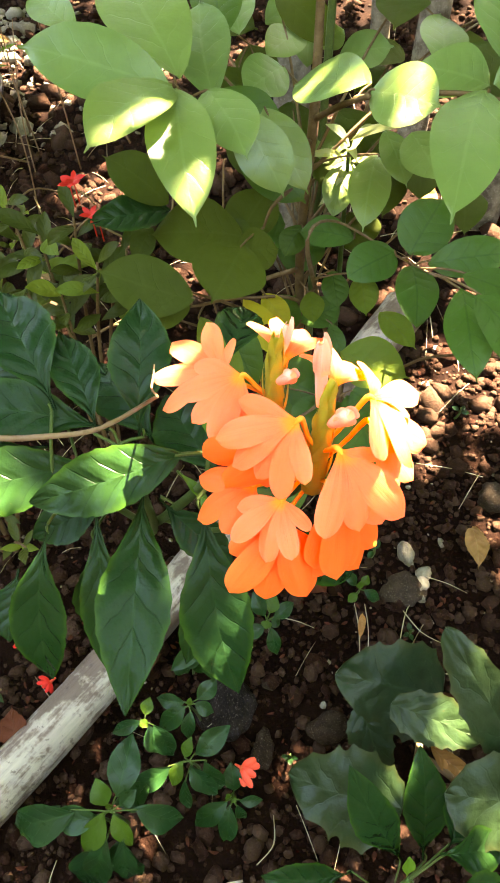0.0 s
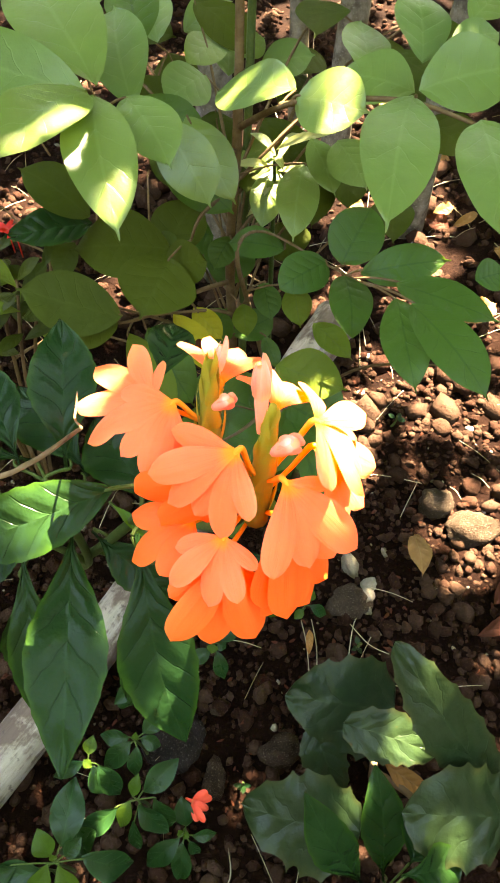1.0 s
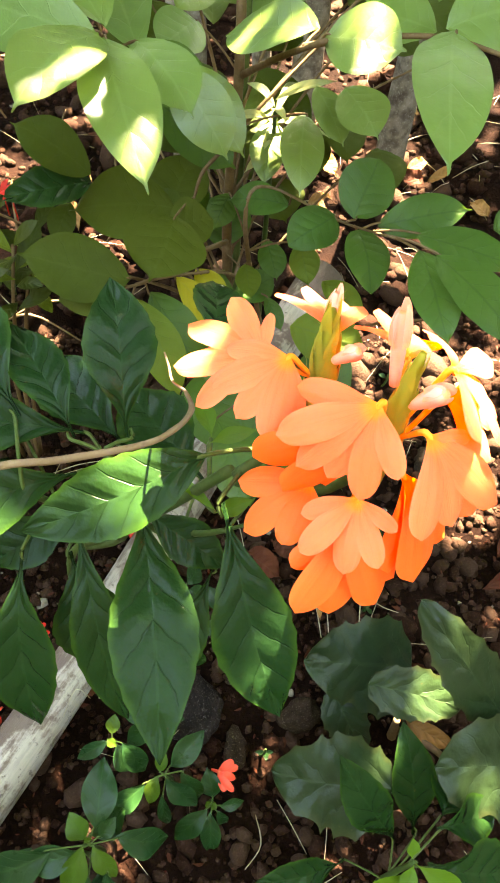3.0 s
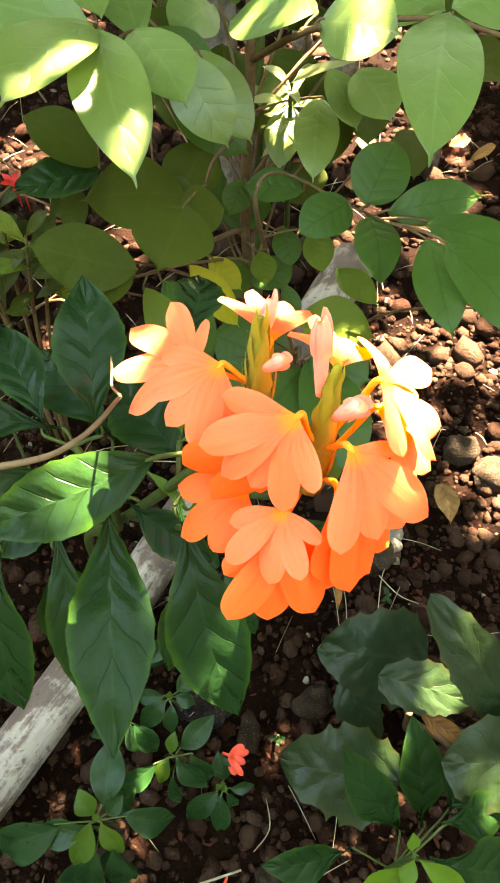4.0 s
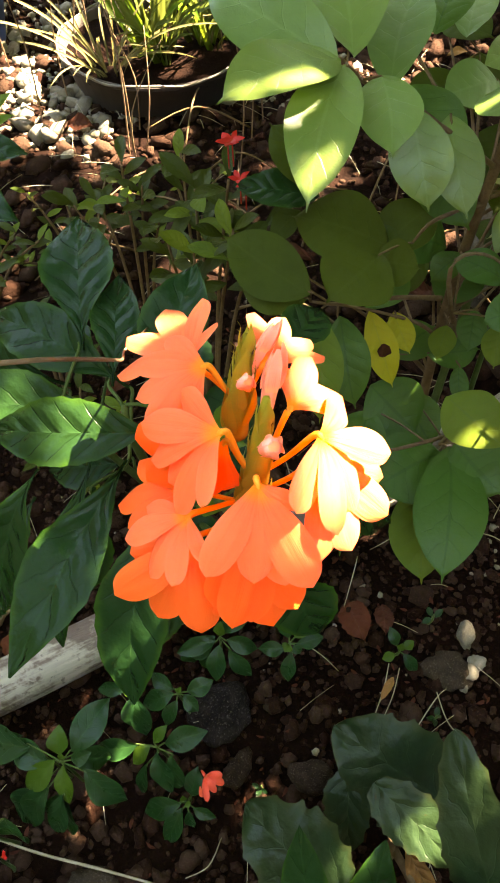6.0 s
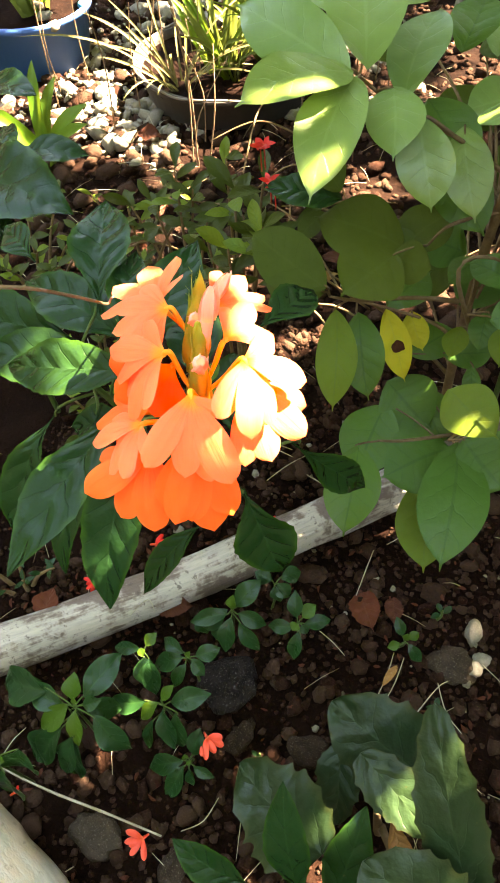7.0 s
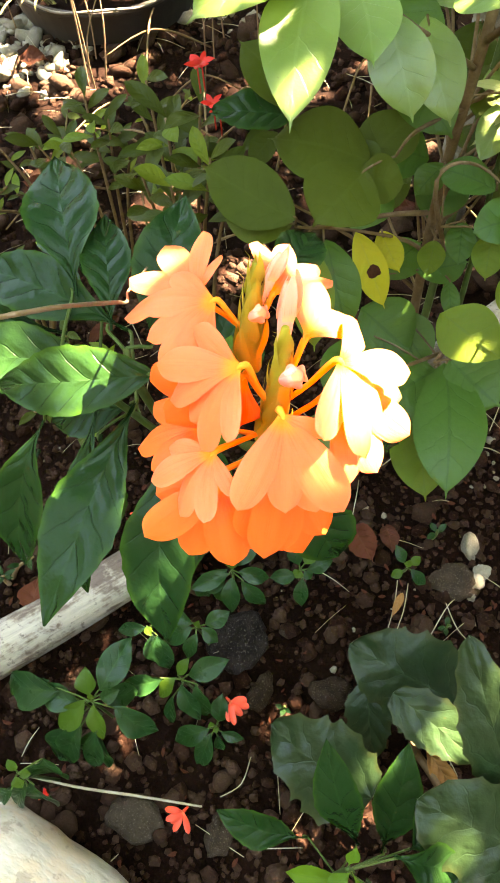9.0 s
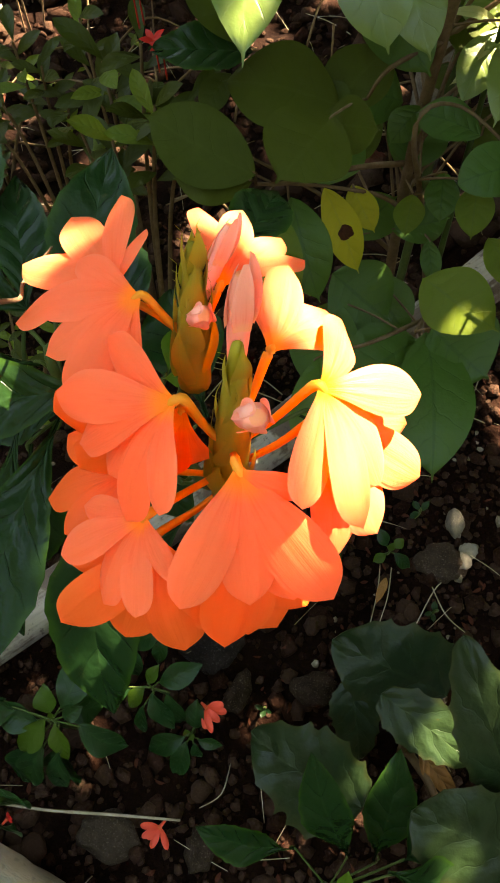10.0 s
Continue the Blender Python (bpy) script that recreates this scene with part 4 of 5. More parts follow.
ovate(sapling, (0.0567, 0.4841, 0.2227), (0.0548, 0.4129, 0.1894), 0.0575)
ovate(sapling, (0.0742, 0.5203, 0.2205), (0.1149, 0.4866, 0.1948), 0.0450)
ovate(sapling, (0.0781, 0.5925, 0.2664), (0.0889, 0.6387, 0.2924), 0.0500)
ovate(sapling, (0.0185, 0.5498, 0.2748), (0.0418, 0.6017, 0.2870), 0.0450)
ovate(sapling, (0.0522, 0.5376, 0.2408), (0.0818, 0.5746, 0.2532), 0.0400)
ovate(sapling, (0.0697, 0.5957, 0.3223), (0.0280, 0.5859, 0.3326), 0.0450)
ovate(sapling, (0.0160, 0.5802, 0.4599), (0.0644, 0.5559, 0.4245), 0.0462)
ovate(sapling, (0.0315, 0.5910, 0.4103), (0.0851, 0.5617, 0.3696), 0.0496)
ovate(sapling, (0.0114, 0.6567, 0.4615), (0.0038, 0.7451, 0.4721), 0.0450)

# ---- waxy jagged-leaved plant and the sprout in front ----
jagged_plant = thing("jagged_leaf_plant", (0.20, 0.20, ground_z(0.20, 0.20)), "low plant with waxy grey-green jagged leaves close to soil", "plant")
stem(jagged_plant, [(0.20, 0.20, -0.005), (0.195, 0.20, 0.03), (0.19, 0.20, 0.065)], [0.005, 0.004, 0.003], M_TWIG)
stem(jagged_plant, [(0.20, 0.20, 0.02), (0.22, 0.17, 0.06), (0.235, 0.13, 0.08)], [0.004, 0.003, 0.002], M_TWIG)
jagged(jagged_plant, (0.2192, 0.2438, 0.0491), (0.1183, 0.2627, 0.0746), 0.0947)
jagged(jagged_plant, (0.1647, 0.1420, 0.0900), (0.0733, 0.1745, 0.0790), 0.0880)
jagged(jagged_plant, (0.1598, 0.2209, 0.1151), (0.2329, 0.1926, 0.1120), 0.0468)
jagged(jagged_plant, (0.2785, 0.1718, 0.1060), (0.1914, 0.2545, 0.1984), 0.0532)
jagged(jagged_plant, (0.2787, 0.1416, 0.1148), (0.1930, 0.1501, 0.1275), 0.0870)
jagged(jagged_plant, (0.1442, 0.2368, 0.0510), (0.1620, 0.1817, 0.0114), 0.0450)
sprout = thing("sprout", (0.158, 0.085, ground_z(0.158, 0.085)), "young upright sprout with pointed green leaves and yellow-green tip", "seedling")
stem(sprout, [(0.158, 0.085, -0.005), (0.157, 0.088, 0.07), (0.156, 0.090, 0.142)], [0.0032, 0.0026, 0.0016])
lance(sprout, (0.1655, 0.1106, 0.0526), (0.1200, 0.1667, 0.1480), 0.0365)
lance(sprout, (0.1894, 0.1132, 0.0375), (0.1780, 0.1873, 0.1165), 0.0384)
lance(sprout, (0.1273, 0.1043, 0.0270), (0.0495, 0.0987, 0.0545), 0.0336)
lance(sprout, (0.188, 0.108, 0.110), (0.241, 0.121, 0.100), 0.041)
lance(sprout, (0.171, 0.086, 0.120), (0.244, 0.077, 0.100), 0.059)
lance(sprout, (0.159, 0.090, 0.130), (0.146, 0.072, 0.130), 0.014, young=True)
lance(sprout, (0.160, 0.091, 0.130), (0.193, 0.067, 0.120), 0.017, young=True)
lance(sprout, (0.156, 0.092, 0.140), (0.157, 0.104, 0.150), 0.010, young=True)
lance(sprout, (0.157, 0.087, 0.125), (0.116, 0.073, 0.120), 0.018, young=True)
lance(sprout, (0.200, 0.119, 0.080), (0.227, 0.152, 0.080), 0.043)

# ---- seedlings on the soil ----
SEED = "small glossy green seedling with crossed oval leaves on dark soil"
def tender_profile(s):
    return max(0.02, math.sin(math.pi * s ** 0.92) ** 0.95)


# each seedling: its heart, then its leaves as base, tip, width, young
for heart, leaves in (
    ((-0.0723, 0.1364, 0.1062), (((-0.0763, 0.1356, 0.1058), (-0.0943, 0.1101, 0.0819), 0.0218, True), ((-0.0686, 0.1350, 0.1051), (-0.0559, 0.1145, 0.0837), 0.0171, True), ((-0.0745, 0.1400, 0.1089), (-0.0846, 0.1571, 0.1216), 0.0196, True), ((-0.0646, 0.1402, 0.1087), (-0.0505, 0.1504, 0.1155), 0.0141, False), ((-0.0809, 0.1337, 0.1045), (-0.1226, 0.1311, 0.0894), 0.0250, False), ((-0.0519, 0.1375, 0.1063), (-0.0148, 0.1371, 0.0799), 0.0273, False), ((-0.0678, 0.1457, 0.1127), (-0.0562, 0.1922, 0.1212), 0.0297, False), ((-0.1017, 0.1366, 0.1074), (-0.1586, 0.1297, 0.0675), 0.0356, False), ((-0.0745, 0.1180, 0.0930), (-0.0864, 0.0908, 0.0492), 0.0271, False), ((-0.0609, 0.1182, 0.0927), (-0.0620, 0.0943, 0.0508), 0.0206, False), ((-0.0714, 0.1379, 0.1072), (-0.0736, 0.1412, 0.1146), 0.0064, True))),
    ((-0.0151, 0.1830, 0.0699), (((-0.0201, 0.1821, 0.0694), (-0.0299, 0.1652, 0.0539), 0.0149, True), ((-0.0186, 0.1850, 0.0714), (-0.0122, 0.2000, 0.0820), 0.0119, True), ((-0.0315, 0.1787, 0.0674), (-0.0676, 0.1646, 0.0462), 0.0211, False), ((-0.0126, 0.1803, 0.0678), (0.0087, 0.1600, 0.0426), 0.0215, False), ((-0.0097, 0.1880, 0.0733), (0.0217, 0.2092, 0.0813), 0.0232, False), ((-0.0002, 0.1833, 0.0696), (0.0118, 0.1665, 0.0323), 0.0182, False), ((-0.0176, 0.1689, 0.0598), (-0.0173, 0.1522, 0.0231), 0.0123, False))),
    ((-0.0170, 0.2276, 0.0836), (((-0.0195, 0.2251, 0.0819), (-0.0443, 0.2114, 0.0655), 0.0210, False), ((-0.0154, 0.2227, 0.0800), (-0.0176, 0.2036, 0.0589), 0.0144, False), ((-0.0119, 0.2277, 0.0835), (0.0056, 0.2234, 0.0748), 0.0147, False), ((-0.0094, 0.2311, 0.0858), (0.0079, 0.2486, 0.0904), 0.0181, False), ((-0.0205, 0.2292, 0.0849), (-0.0472, 0.2335, 0.0791), 0.0157, False), ((-0.0170, 0.2268, 0.0830), (-0.0151, 0.2317, 0.0902), 0.0061, True))),
    ((-0.0553, 0.2118, 0.0860), (((-0.0583, 0.2114, 0.0857), (-0.0846, 0.2039, 0.0739), 0.0146, False), ((-0.0523, 0.2078, 0.0830), (-0.0411, 0.1904, 0.0626), 0.0199, False), ((-0.0473, 0.2091, 0.0837), (-0.0312, 0.1906, 0.0513), 0.0210, False), ((-0.0543, 0.2159, 0.0889), (-0.0504, 0.2299, 0.0951), 0.0131, True), ((-0.0583, 0.2126, 0.0866), (-0.0518, 0.2062, 0.0855), 0.0088, True))),
    ((0.0221, 0.1600, 0.0273), (((0.0211, 0.1550, 0.0237), (0.0152, 0.1278, -0.0030), 0.0195, False), ((0.0236, 0.1654, 0.0312), (0.0215, 0.1874, 0.0471), 0.0195, False), ((0.0170, 0.1583, 0.0262), (-0.0118, 0.1408, -0.0001), 0.0219, False), ((0.0288, 0.1593, 0.0266), (0.0502, 0.1600, 0.0214), 0.0116, False), ((0.0262, 0.1551, 0.0236), (0.0347, 0.1474, 0.0079), 0.0112, False), ((0.0221, 0.1608, 0.0279), (0.0264, 0.1571, 0.0287), 0.0070, True), ((0.0201, 0.1600, 0.0274), (0.0172, 0.1627, 0.0331), 0.0071, True))),
    ((-0.0211, 0.2798, 0.0597), (((-0.0299, 0.2698, 0.0529), (-0.0108, 0.2920, 0.0681), 0.0228, False), ((-0.0354, 0.2773, 0.0584), (-0.0239, 0.2696, 0.0402), 0.0196, False), ((-0.0173, 0.2776, 0.0580), (-0.0100, 0.2699, 0.0398), 0.0120, False))),
    ((-0.0066, 0.2912, 0.0772), (((-0.0033, 0.2946, 0.0781), (0.0076, 0.3261, 0.0944), 0.0239, False), ((0.0002, 0.2905, 0.0740), (0.0288, 0.2994, 0.0634), 0.0188, False), ((-0.0076, 0.2860, 0.0742), (-0.0387, 0.2643, 0.0649), 0.0188, False), ((-0.0034, 0.2853, 0.0721), (0.0029, 0.2606, 0.0458), 0.0199, False), ((0.0057, 0.2864, 0.0691), (0.0299, 0.2798, 0.0399), 0.0174, False), ((-0.0066, 0.2912, 0.0772), (-0.0095, 0.2993, 0.0913), 0.0118, True))),
    ((0.0530, 0.3182, 0.0585), (((0.0513, 0.3214, 0.0612), (0.0383, 0.3390, 0.0780), 0.0174, False), ((0.0557, 0.3239, 0.0611), (0.0628, 0.3395, 0.0685), 0.0167, True), ((0.0589, 0.3205, 0.0576), (0.0806, 0.3375, 0.0550), 0.0166, False), ((0.0511, 0.3134, 0.0561), (0.0277, 0.3028, 0.0509), 0.0167, False), ((0.0565, 0.3119, 0.0529), (0.0642, 0.2927, 0.0297), 0.0162, False), ((0.0535, 0.3174, 0.0578), (0.0517, 0.3083, 0.0575), 0.0123, True), ((0.0574, 0.3186, 0.0570), (0.0658, 0.3151, 0.0513), 0.0115, False))),
    ((0.1524, 0.3665, 0.0276), (((0.1485, 0.3686, 0.0305), (0.1348, 0.3789, 0.0428), 0.0128, False), ((0.1547, 0.3694, 0.0286), (0.1619, 0.3794, 0.0323), 0.0110, True), ((0.1562, 0.3655, 0.0254), (0.1749, 0.3622, 0.0082), 0.0140, False), ((0.1496, 0.3617, 0.0256), (0.1392, 0.3543, 0.0199), 0.0111, True), ((0.1524, 0.3665, 0.0276), (0.1528, 0.3713, 0.0357), 0.0078, True))),
    ((0.0164, 0.3379, 0.0734), (((0.0127, 0.3384, 0.0753), (-0.0056, 0.3358, 0.0809), 0.0171, False), ((0.0189, 0.3393, 0.0734), (0.0344, 0.3350, 0.0643), 0.0197, False), ((0.0192, 0.3448, 0.0768), (0.0328, 0.3632, 0.0709), 0.0196, False), ((0.0175, 0.3359, 0.0717), (0.0277, 0.3294, 0.0583), 0.0154, False))),
    ((-0.0992, 0.0682, 0.1193), (((-0.1001, 0.0698, 0.1207), (-0.1081, 0.0747, 0.1271), 0.0101, True), ((-0.0976, 0.0691, 0.1192), (-0.0890, 0.0711, 0.1171), 0.0088, True), ((-0.0995, 0.0659, 0.1179), (-0.0927, 0.0603, 0.1115), 0.0114, True), ((-0.0898, 0.0629, 0.1120), (-0.1011, 0.0488, 0.0820), 0.0211, False), ((-0.0848, 0.0829, 0.1231), (-0.0809, 0.0810, 0.0825), 0.0400, False), ((-0.0858, 0.0652, 0.1119), (-0.0840, 0.0612, 0.0707), 0.0400, False), ((-0.1000, 0.0570, 0.1123), (-0.1165, 0.0466, 0.0868), 0.0160, False))),
    ((-0.0832, 0.1355, 0.0814), (((-0.1145, 0.1389, 0.0961), (-0.1532, 0.1236, 0.0637), 0.0356, False), ((-0.0887, 0.1135, 0.0691), (-0.1011, 0.0913, 0.0342), 0.0315, False), ((-0.0666, 0.1215, 0.0655), (-0.0670, 0.1014, 0.0147), 0.0380, False), ((-0.0740, 0.1455, 0.0843), (-0.0492, 0.1623, 0.0601), 0.0251, False))),
):
    h = Vector(heart)
    foot = Vector((h.x + RNG.uniform(-.006, .006), h.y + RNG.uniform(-.002, .008), ground_z(h.x, h.y)))
    seedling = thing("seedling", foot, SEED, "seedling", "seedlings on the bed")
    stem(seedling, [foot, foot.lerp(h, 0.5) + Vector((0.002, 0, 0)), h - Vector((0, 0, 0.003))], [0.0016, 0.0014, 0.0010])
    for b, t, w, young in leaves:
        ob = part("leaf", blade_bm(b, t, w * 0.92, tender_profile, 0.10, 0.24, 0.045, na=16, nb=8, crinkle=0.05), M_TENDER if young else M_SEED, seedling, "pale young leaf" if young else "")
        petiole(seedling, ob, b, t, 0.0007, M_STEM)
for x, y, z, size in ((0.174, 0.422, 0.016, 0.012), (0.204, 0.325, 0.016, 0.009), (0.076, 0.20, 0.02, 0.008), (0.30, 0.62, 0.02, 0.012)):
    tiny_sprout((x, y, z), size, "tiny bluish-green seedling just sprouted from soil", x * 40, ground_z(x, y))


# ---- fallen things ----
def fallen_bloom(at, turn, size, label, material=None):
    x, y, z = at
    th = thing("fallen_flower", at, label, "flower", "fallen blooms")
    d = Vector((math.cos(turn), math.sin(turn), 0.15))
    for k in range(5):
        a = (k - 2) * 0.50 + RNG.uniform(-.15, .15)
        part("petal", petal_bm(Vector(at) + Vector((0, 0, 0.003)), d, (0.1, -0.3, 1), a, size * RNG.uniform(.75, 1.1), size * 0.17, RNG.uniform(0.05, 0.35), 0.5, RNG.uniform(-.002, .006), RNG.uniform(-.6, .6)), material or M_FALLEN, th)
    part("tube", tube_bm([Vector(at) - d * 0.006 + Vector((0, 0, 0.002)), Vector(at) + Vector((0, 0, 0.003))], [0.0009, 0.0016], 6), M_FALLEN, th)


fallen_bloom((0.030, 0.183, 0.042), -0.5, 0.020, "fallen coral-red flower resting on a seedling leaf")
fallen_bloom((0.018, 0.088, 0.004), -2.0, 0.017, "fallen coral-red flower lying on soil")
fallen_bloom((-0.098, 0.060, 0.03), 1.0, 0.006, "small red petal scrap on soil", M_RED)
fallen_bloom((-0.13, 0.33, 0.035), 0.4, 0.015, "wilted red flower on soil behind the log", M_RED)
fallen_bloom((-0.19, 0.30, 0.035), 2.4, 0.016, "wilted red flower on soil behind the log", M_RED)
fallen_bloom((-0.16, 0.26, 0.035), 4.0, 0.012, "wilted red flower on soil behind the log", M_RED)
fallen_bloom((-0.03, 0.42, 0.02), 1.0, 0.014, "wilted red flower on soil behind the log", M_RED)


def fallen_leaf(at, turn, length, width, material, label, tilt=0.1):
    b = Vector(at)
    d = Vector((math.cos(turn), math.sin(turn), tilt))
    whole("fallen_leaf", blade_bm(b, b + d * length, width, ovate_profile, 0.14, 0.30, 0.12, na=18, nb=10, ripple=5, edge=0.06, crinkle=0.10), material, label, "dead leaf", "fallen leaves")


fallen_leaf((0.290, 0.452, 0.008), -1.65, 0.055, 0.026, M_DRY, "dry tan leaf lying on pebbly soil")
fallen_leaf((0.088, 0.405, 0.006), -0.9, 0.050, 0.032, M_RUST, "rusty brown dead leaf flat on soil")
fallen_leaf((0.122, 0.415, 0.006), -1.2, 0.035, 0.020, M_RUST, "rusty brown dead leaf flat on soil")
fallen_leaf((0.215, 0.255, 0.03), -1.0, 0.055, 0.030, M_RUST, "curled rusty leaf under jagged leaves", 0.3)
fallen_leaf((0.205, 0.205, 0.04), -0.7, 0.05, 0.018, M_DRY, "curled brown leaf under jagged leaves", 0.2)
fallen_leaf((0.36, 0.36, 0.01), 0.9, 0.09, 0.03, M_RUST, "long curled brown leaf on pebbles")
fallen_leaf((0.33, 0.33, 0.01), 0.3, 0.08, 0.02, M_RUST, "long curled brown leaf on pebbles")
fallen_leaf((-0.10, 0.275, 0.03), 0.3, 0.05, 0.025, M_RUST, "rusty brown dead leaf beside the log")
fallen_leaf((-0.17, 0.19, 0.04), 2.0, 0.05, 0.03, M_RUST, "rusty brown dead leaf beside the log")
fallen_leaf((0.155, 0.345, 0.012), -1.7, 0.03, 0.008, M_DRY, "shrivelled dry leaf below a seedling")
fallen_leaf((0.42, 0.78, 0.02), 0.5, 0.07, 0.035, M_DRY, "dry tan leaf on sunlit soil")
fallen_leaf((-0.72, 1.32, 0.03), -0.3, 0.09, 0.045, M_DRY, "dry tan leaf on sunlit pebbles")
fallen_leaf((-0.66, 1.04, 0.02), 0.2, 0.05, 0.03, M_RUST, "orange-brown dead leaf on pebbles")
for k in range(34):
    x, y = RNG.uniform(-0.6, 0.6), RNG.uniform(0.55, 1.7)
    if -0.02 < x < 0.2 and y < 0.7:
        continue
    fallen_leaf((x, y, ground_z(x, y) + 0.012), RNG.uniform(0, 6.3), RNG.uniform(.03, .07), RNG.uniform(.015, .03), RNG.choice((M_DRY, M_RUST)), "curled brown dead leaf among pebbles", RNG.uniform(-.1, .3))

# ---- straws and twigs ----
whole("straw", tube_bm([(-0.118, 0.068, 0.050), (-0.07, 0.075, 0.042), (-0.02, 0.086, 0.030), (0.033, 0.097, 0.014)], [0.0008, 0.0012, 0.0012, 0.0009], 6), M_STRAW, "long pale dry grass stalk lying over soil", "straw")
for pts in (((0.183, 0.28, 0.008), (0.197, 0.335, 0.022), (0.205, 0.352, 0.018)), ((0.197, 0.345, 0.02), (0.215, 0.325, 0.012), (0.235, 0.315, 0.008)),
            ((0.080, 0.455, 0.012), (0.083, 0.43, 0.02), (0.086, 0.395, 0.01)), ((0.09, 0.47, 0.01), (0.11, 0.47, 0.06), (0.125, 0.50, 0.10)),
            ((0.147, 0.355, 0.014), (0.150, 0.33, 0.012), (0.150, 0.30, 0.006)), ((0.158, 0.355, 0.014), (0.160, 0.325, 0.012), (0.157, 0.295, 0.006)),
            ((0.045, 0.11, 0.006), (0.06, 0.125, 0.02), (0.06, 0.15, 0.006)),
            ((-0.1, 0.245, 0.05), (-0.085, 0.26, 0.075), (-0.075, 0.255, 0.06))):
    whole("twig", tube_bm(pts, [0.0005, 0.0006, 0.0004], 5, knots=0.3), M_STRAW, "short pale dry twig on dark soil", "twig", "twigs on the soil")
bm = bmesh.new()
for k in range(420):
    x, y = RNG.uniform(-0.7, 0.7), RNG.uniform(0.0, 1.6)
    a, ln = RNG.uniform(0, 6.3), RNG.uniform(.012, .05) * (1 if y < .5 else 1.8)
    p = Vector((x, y, ground_z(x, y) + 0.006))
    d = Vector((math.cos(a), math.sin(a), RNG.uniform(-.05, .35))) * ln
    r = RNG.uniform(.0002, .0005) * (1 if y < .5 else 1.6)
    tube_bm([p, p + d * 0.5 + Vector((0, 0, .004)), p + d], [r, r, r * 0.6], 4, bm)
whole("straw_litter", bm, M_STRAW, "scattered bits of pale dry straw and twigs on soil", "litter", kind="stuff")

bm = bmesh.new()
for k in range(700):
    x, y = RNG.uniform(-0.35, 0.55), RNG.uniform(0.0, 0.75)
    a, ln = RNG.uniform(0, 6.3), RNG.uniform(.003, .011)
    p = Vector((x, y, ground_z(x, y) + 0.004))
    blade_bm(p, p + Vector((math.cos(a), math.sin(a), RNG.uniform(-.1, .4))) * ln, ln * RNG.uniform(.25, .5), round_profile, 0.2, 0.4, 0.1, na=4, nb=2, bm=bm)
whole("leaf_litter", bm, M_RUST, "crumbled reddish-brown bits of dead leaf on soil", "litter", kind="stuff")

# ---- background left: red-flowered bush, groundcover ----
def small_bush(name, at, height, spread_r, stems, per, leaf, label, material, category="bush", wide=0.36):
    th = thing(name, at, label, category)
    o = Vector(at)
    for k in range(stems):
        a = k * 2.4 + RNG.uniform(-.4, .4)
        rr = spread_r * math.sqrt((k + 0.5) / stems)
        top = o + Vector((math.cos(a) * rr, math.sin(a) * rr, height * RNG.uniform(0.7, 1.0)))
        stem(th, [o + Vector((math.cos(a) * .01, math.sin(a) * .01, -.004)), o.lerp(top, 0.55) + Vector((0, 0, height * .08)), top], [0.003, 0.002, 0.0012], M_TWIG)
        for j in range(per):
            b2 = j * 2.4 + k
            s = 1 - 0.55 * (j / per) ** 1.3
            b = o.lerp(top, s) + Vector((0, 0, height * .08 * math.sin(math.pi * s)))
            d = Vector((math.cos(b2), math.sin(b2), RNG.uniform(0.1, 0.7))).normalized()
            ln = leaf * RNG.uniform(.7, 1.15)
            part("leaf", blade_bm(b, b + d * ln, ln * wide, ovate_profile, 0.08, 0.2, 0.02, na=8, nb=4), RNG.choice((material, material, material, M_PALING if material is M_SMALL else material)), th)
    return th


def spoon_profile(s):
    return max(0.02, math.sin(math.pi * s ** 1.35) ** 0.75)


def spoon_bush(name, at, tops, label):
    """A low bush: bare forked stems, each ending in a whorl of spoon-shaped leaves."""
    o = Vector((at[0], at[1], ground_z(at[0], at[1])))
    bush = thing(name, o, label, "bush")
    for k, (tx, ty, tz) in enumerate(tops):
        top = Vector((tx, ty, tz - 0.03))
        stem(bush, [o + Vector((tx - o.x, ty - o.y, 0)) * 0.2, o.lerp(top, 0.55) + Vector((0, 0, 0.02)), top], [0.0026, 0.0019, 0.0011], M_TWIG)
        for j in range(9):
            b2 = j * 2.4 + k
            b = o.lerp(top, 1 - 0.028 * j)
            d = Vector((math.cos(b2), math.sin(b2), RNG.uniform(0.3, 1.0) - 0.07 * j)).normalized()
            ln = RNG.uniform(.028, .044)
            part("leaf", blade_bm(b, b + d * ln, ln * 0.36, spoon_profile, 0.10, 0.22, 0.02, na=9, nb=4), RNG.choice((M_SMALL, M_SMALL, M_SMALL, M_PALING)), bush)
    return bush


ixora = spoon_bush("red_flowered_bush", (-0.145, 0.555), ((-0.085, 0.500, 0.39), (-0.075, 0.535, 0.37), (-0.110, 0.545, 0.40), (-0.150, 0.560, 0.37), (-0.125, 0.505, 0.35), (-0.165, 0.530, 0.33), (-0.195, 0.618, 0.36), (-0.173, 0.613, 0.30)),
                   "small bush with olive spoon-shaped leaves and bright red star flowers")
spoon_bush("low_bush", (-0.285, 0.655), ((-0.246, 0.650, 0.25), (-0.268, 0.656, 0.28), (-0.291, 0.656, 0.30), (-0.336, 0.662, 0.24), (-0.372, 0.662, 0.22)), "low bush of olive spoon-shaped leaves without flowers")
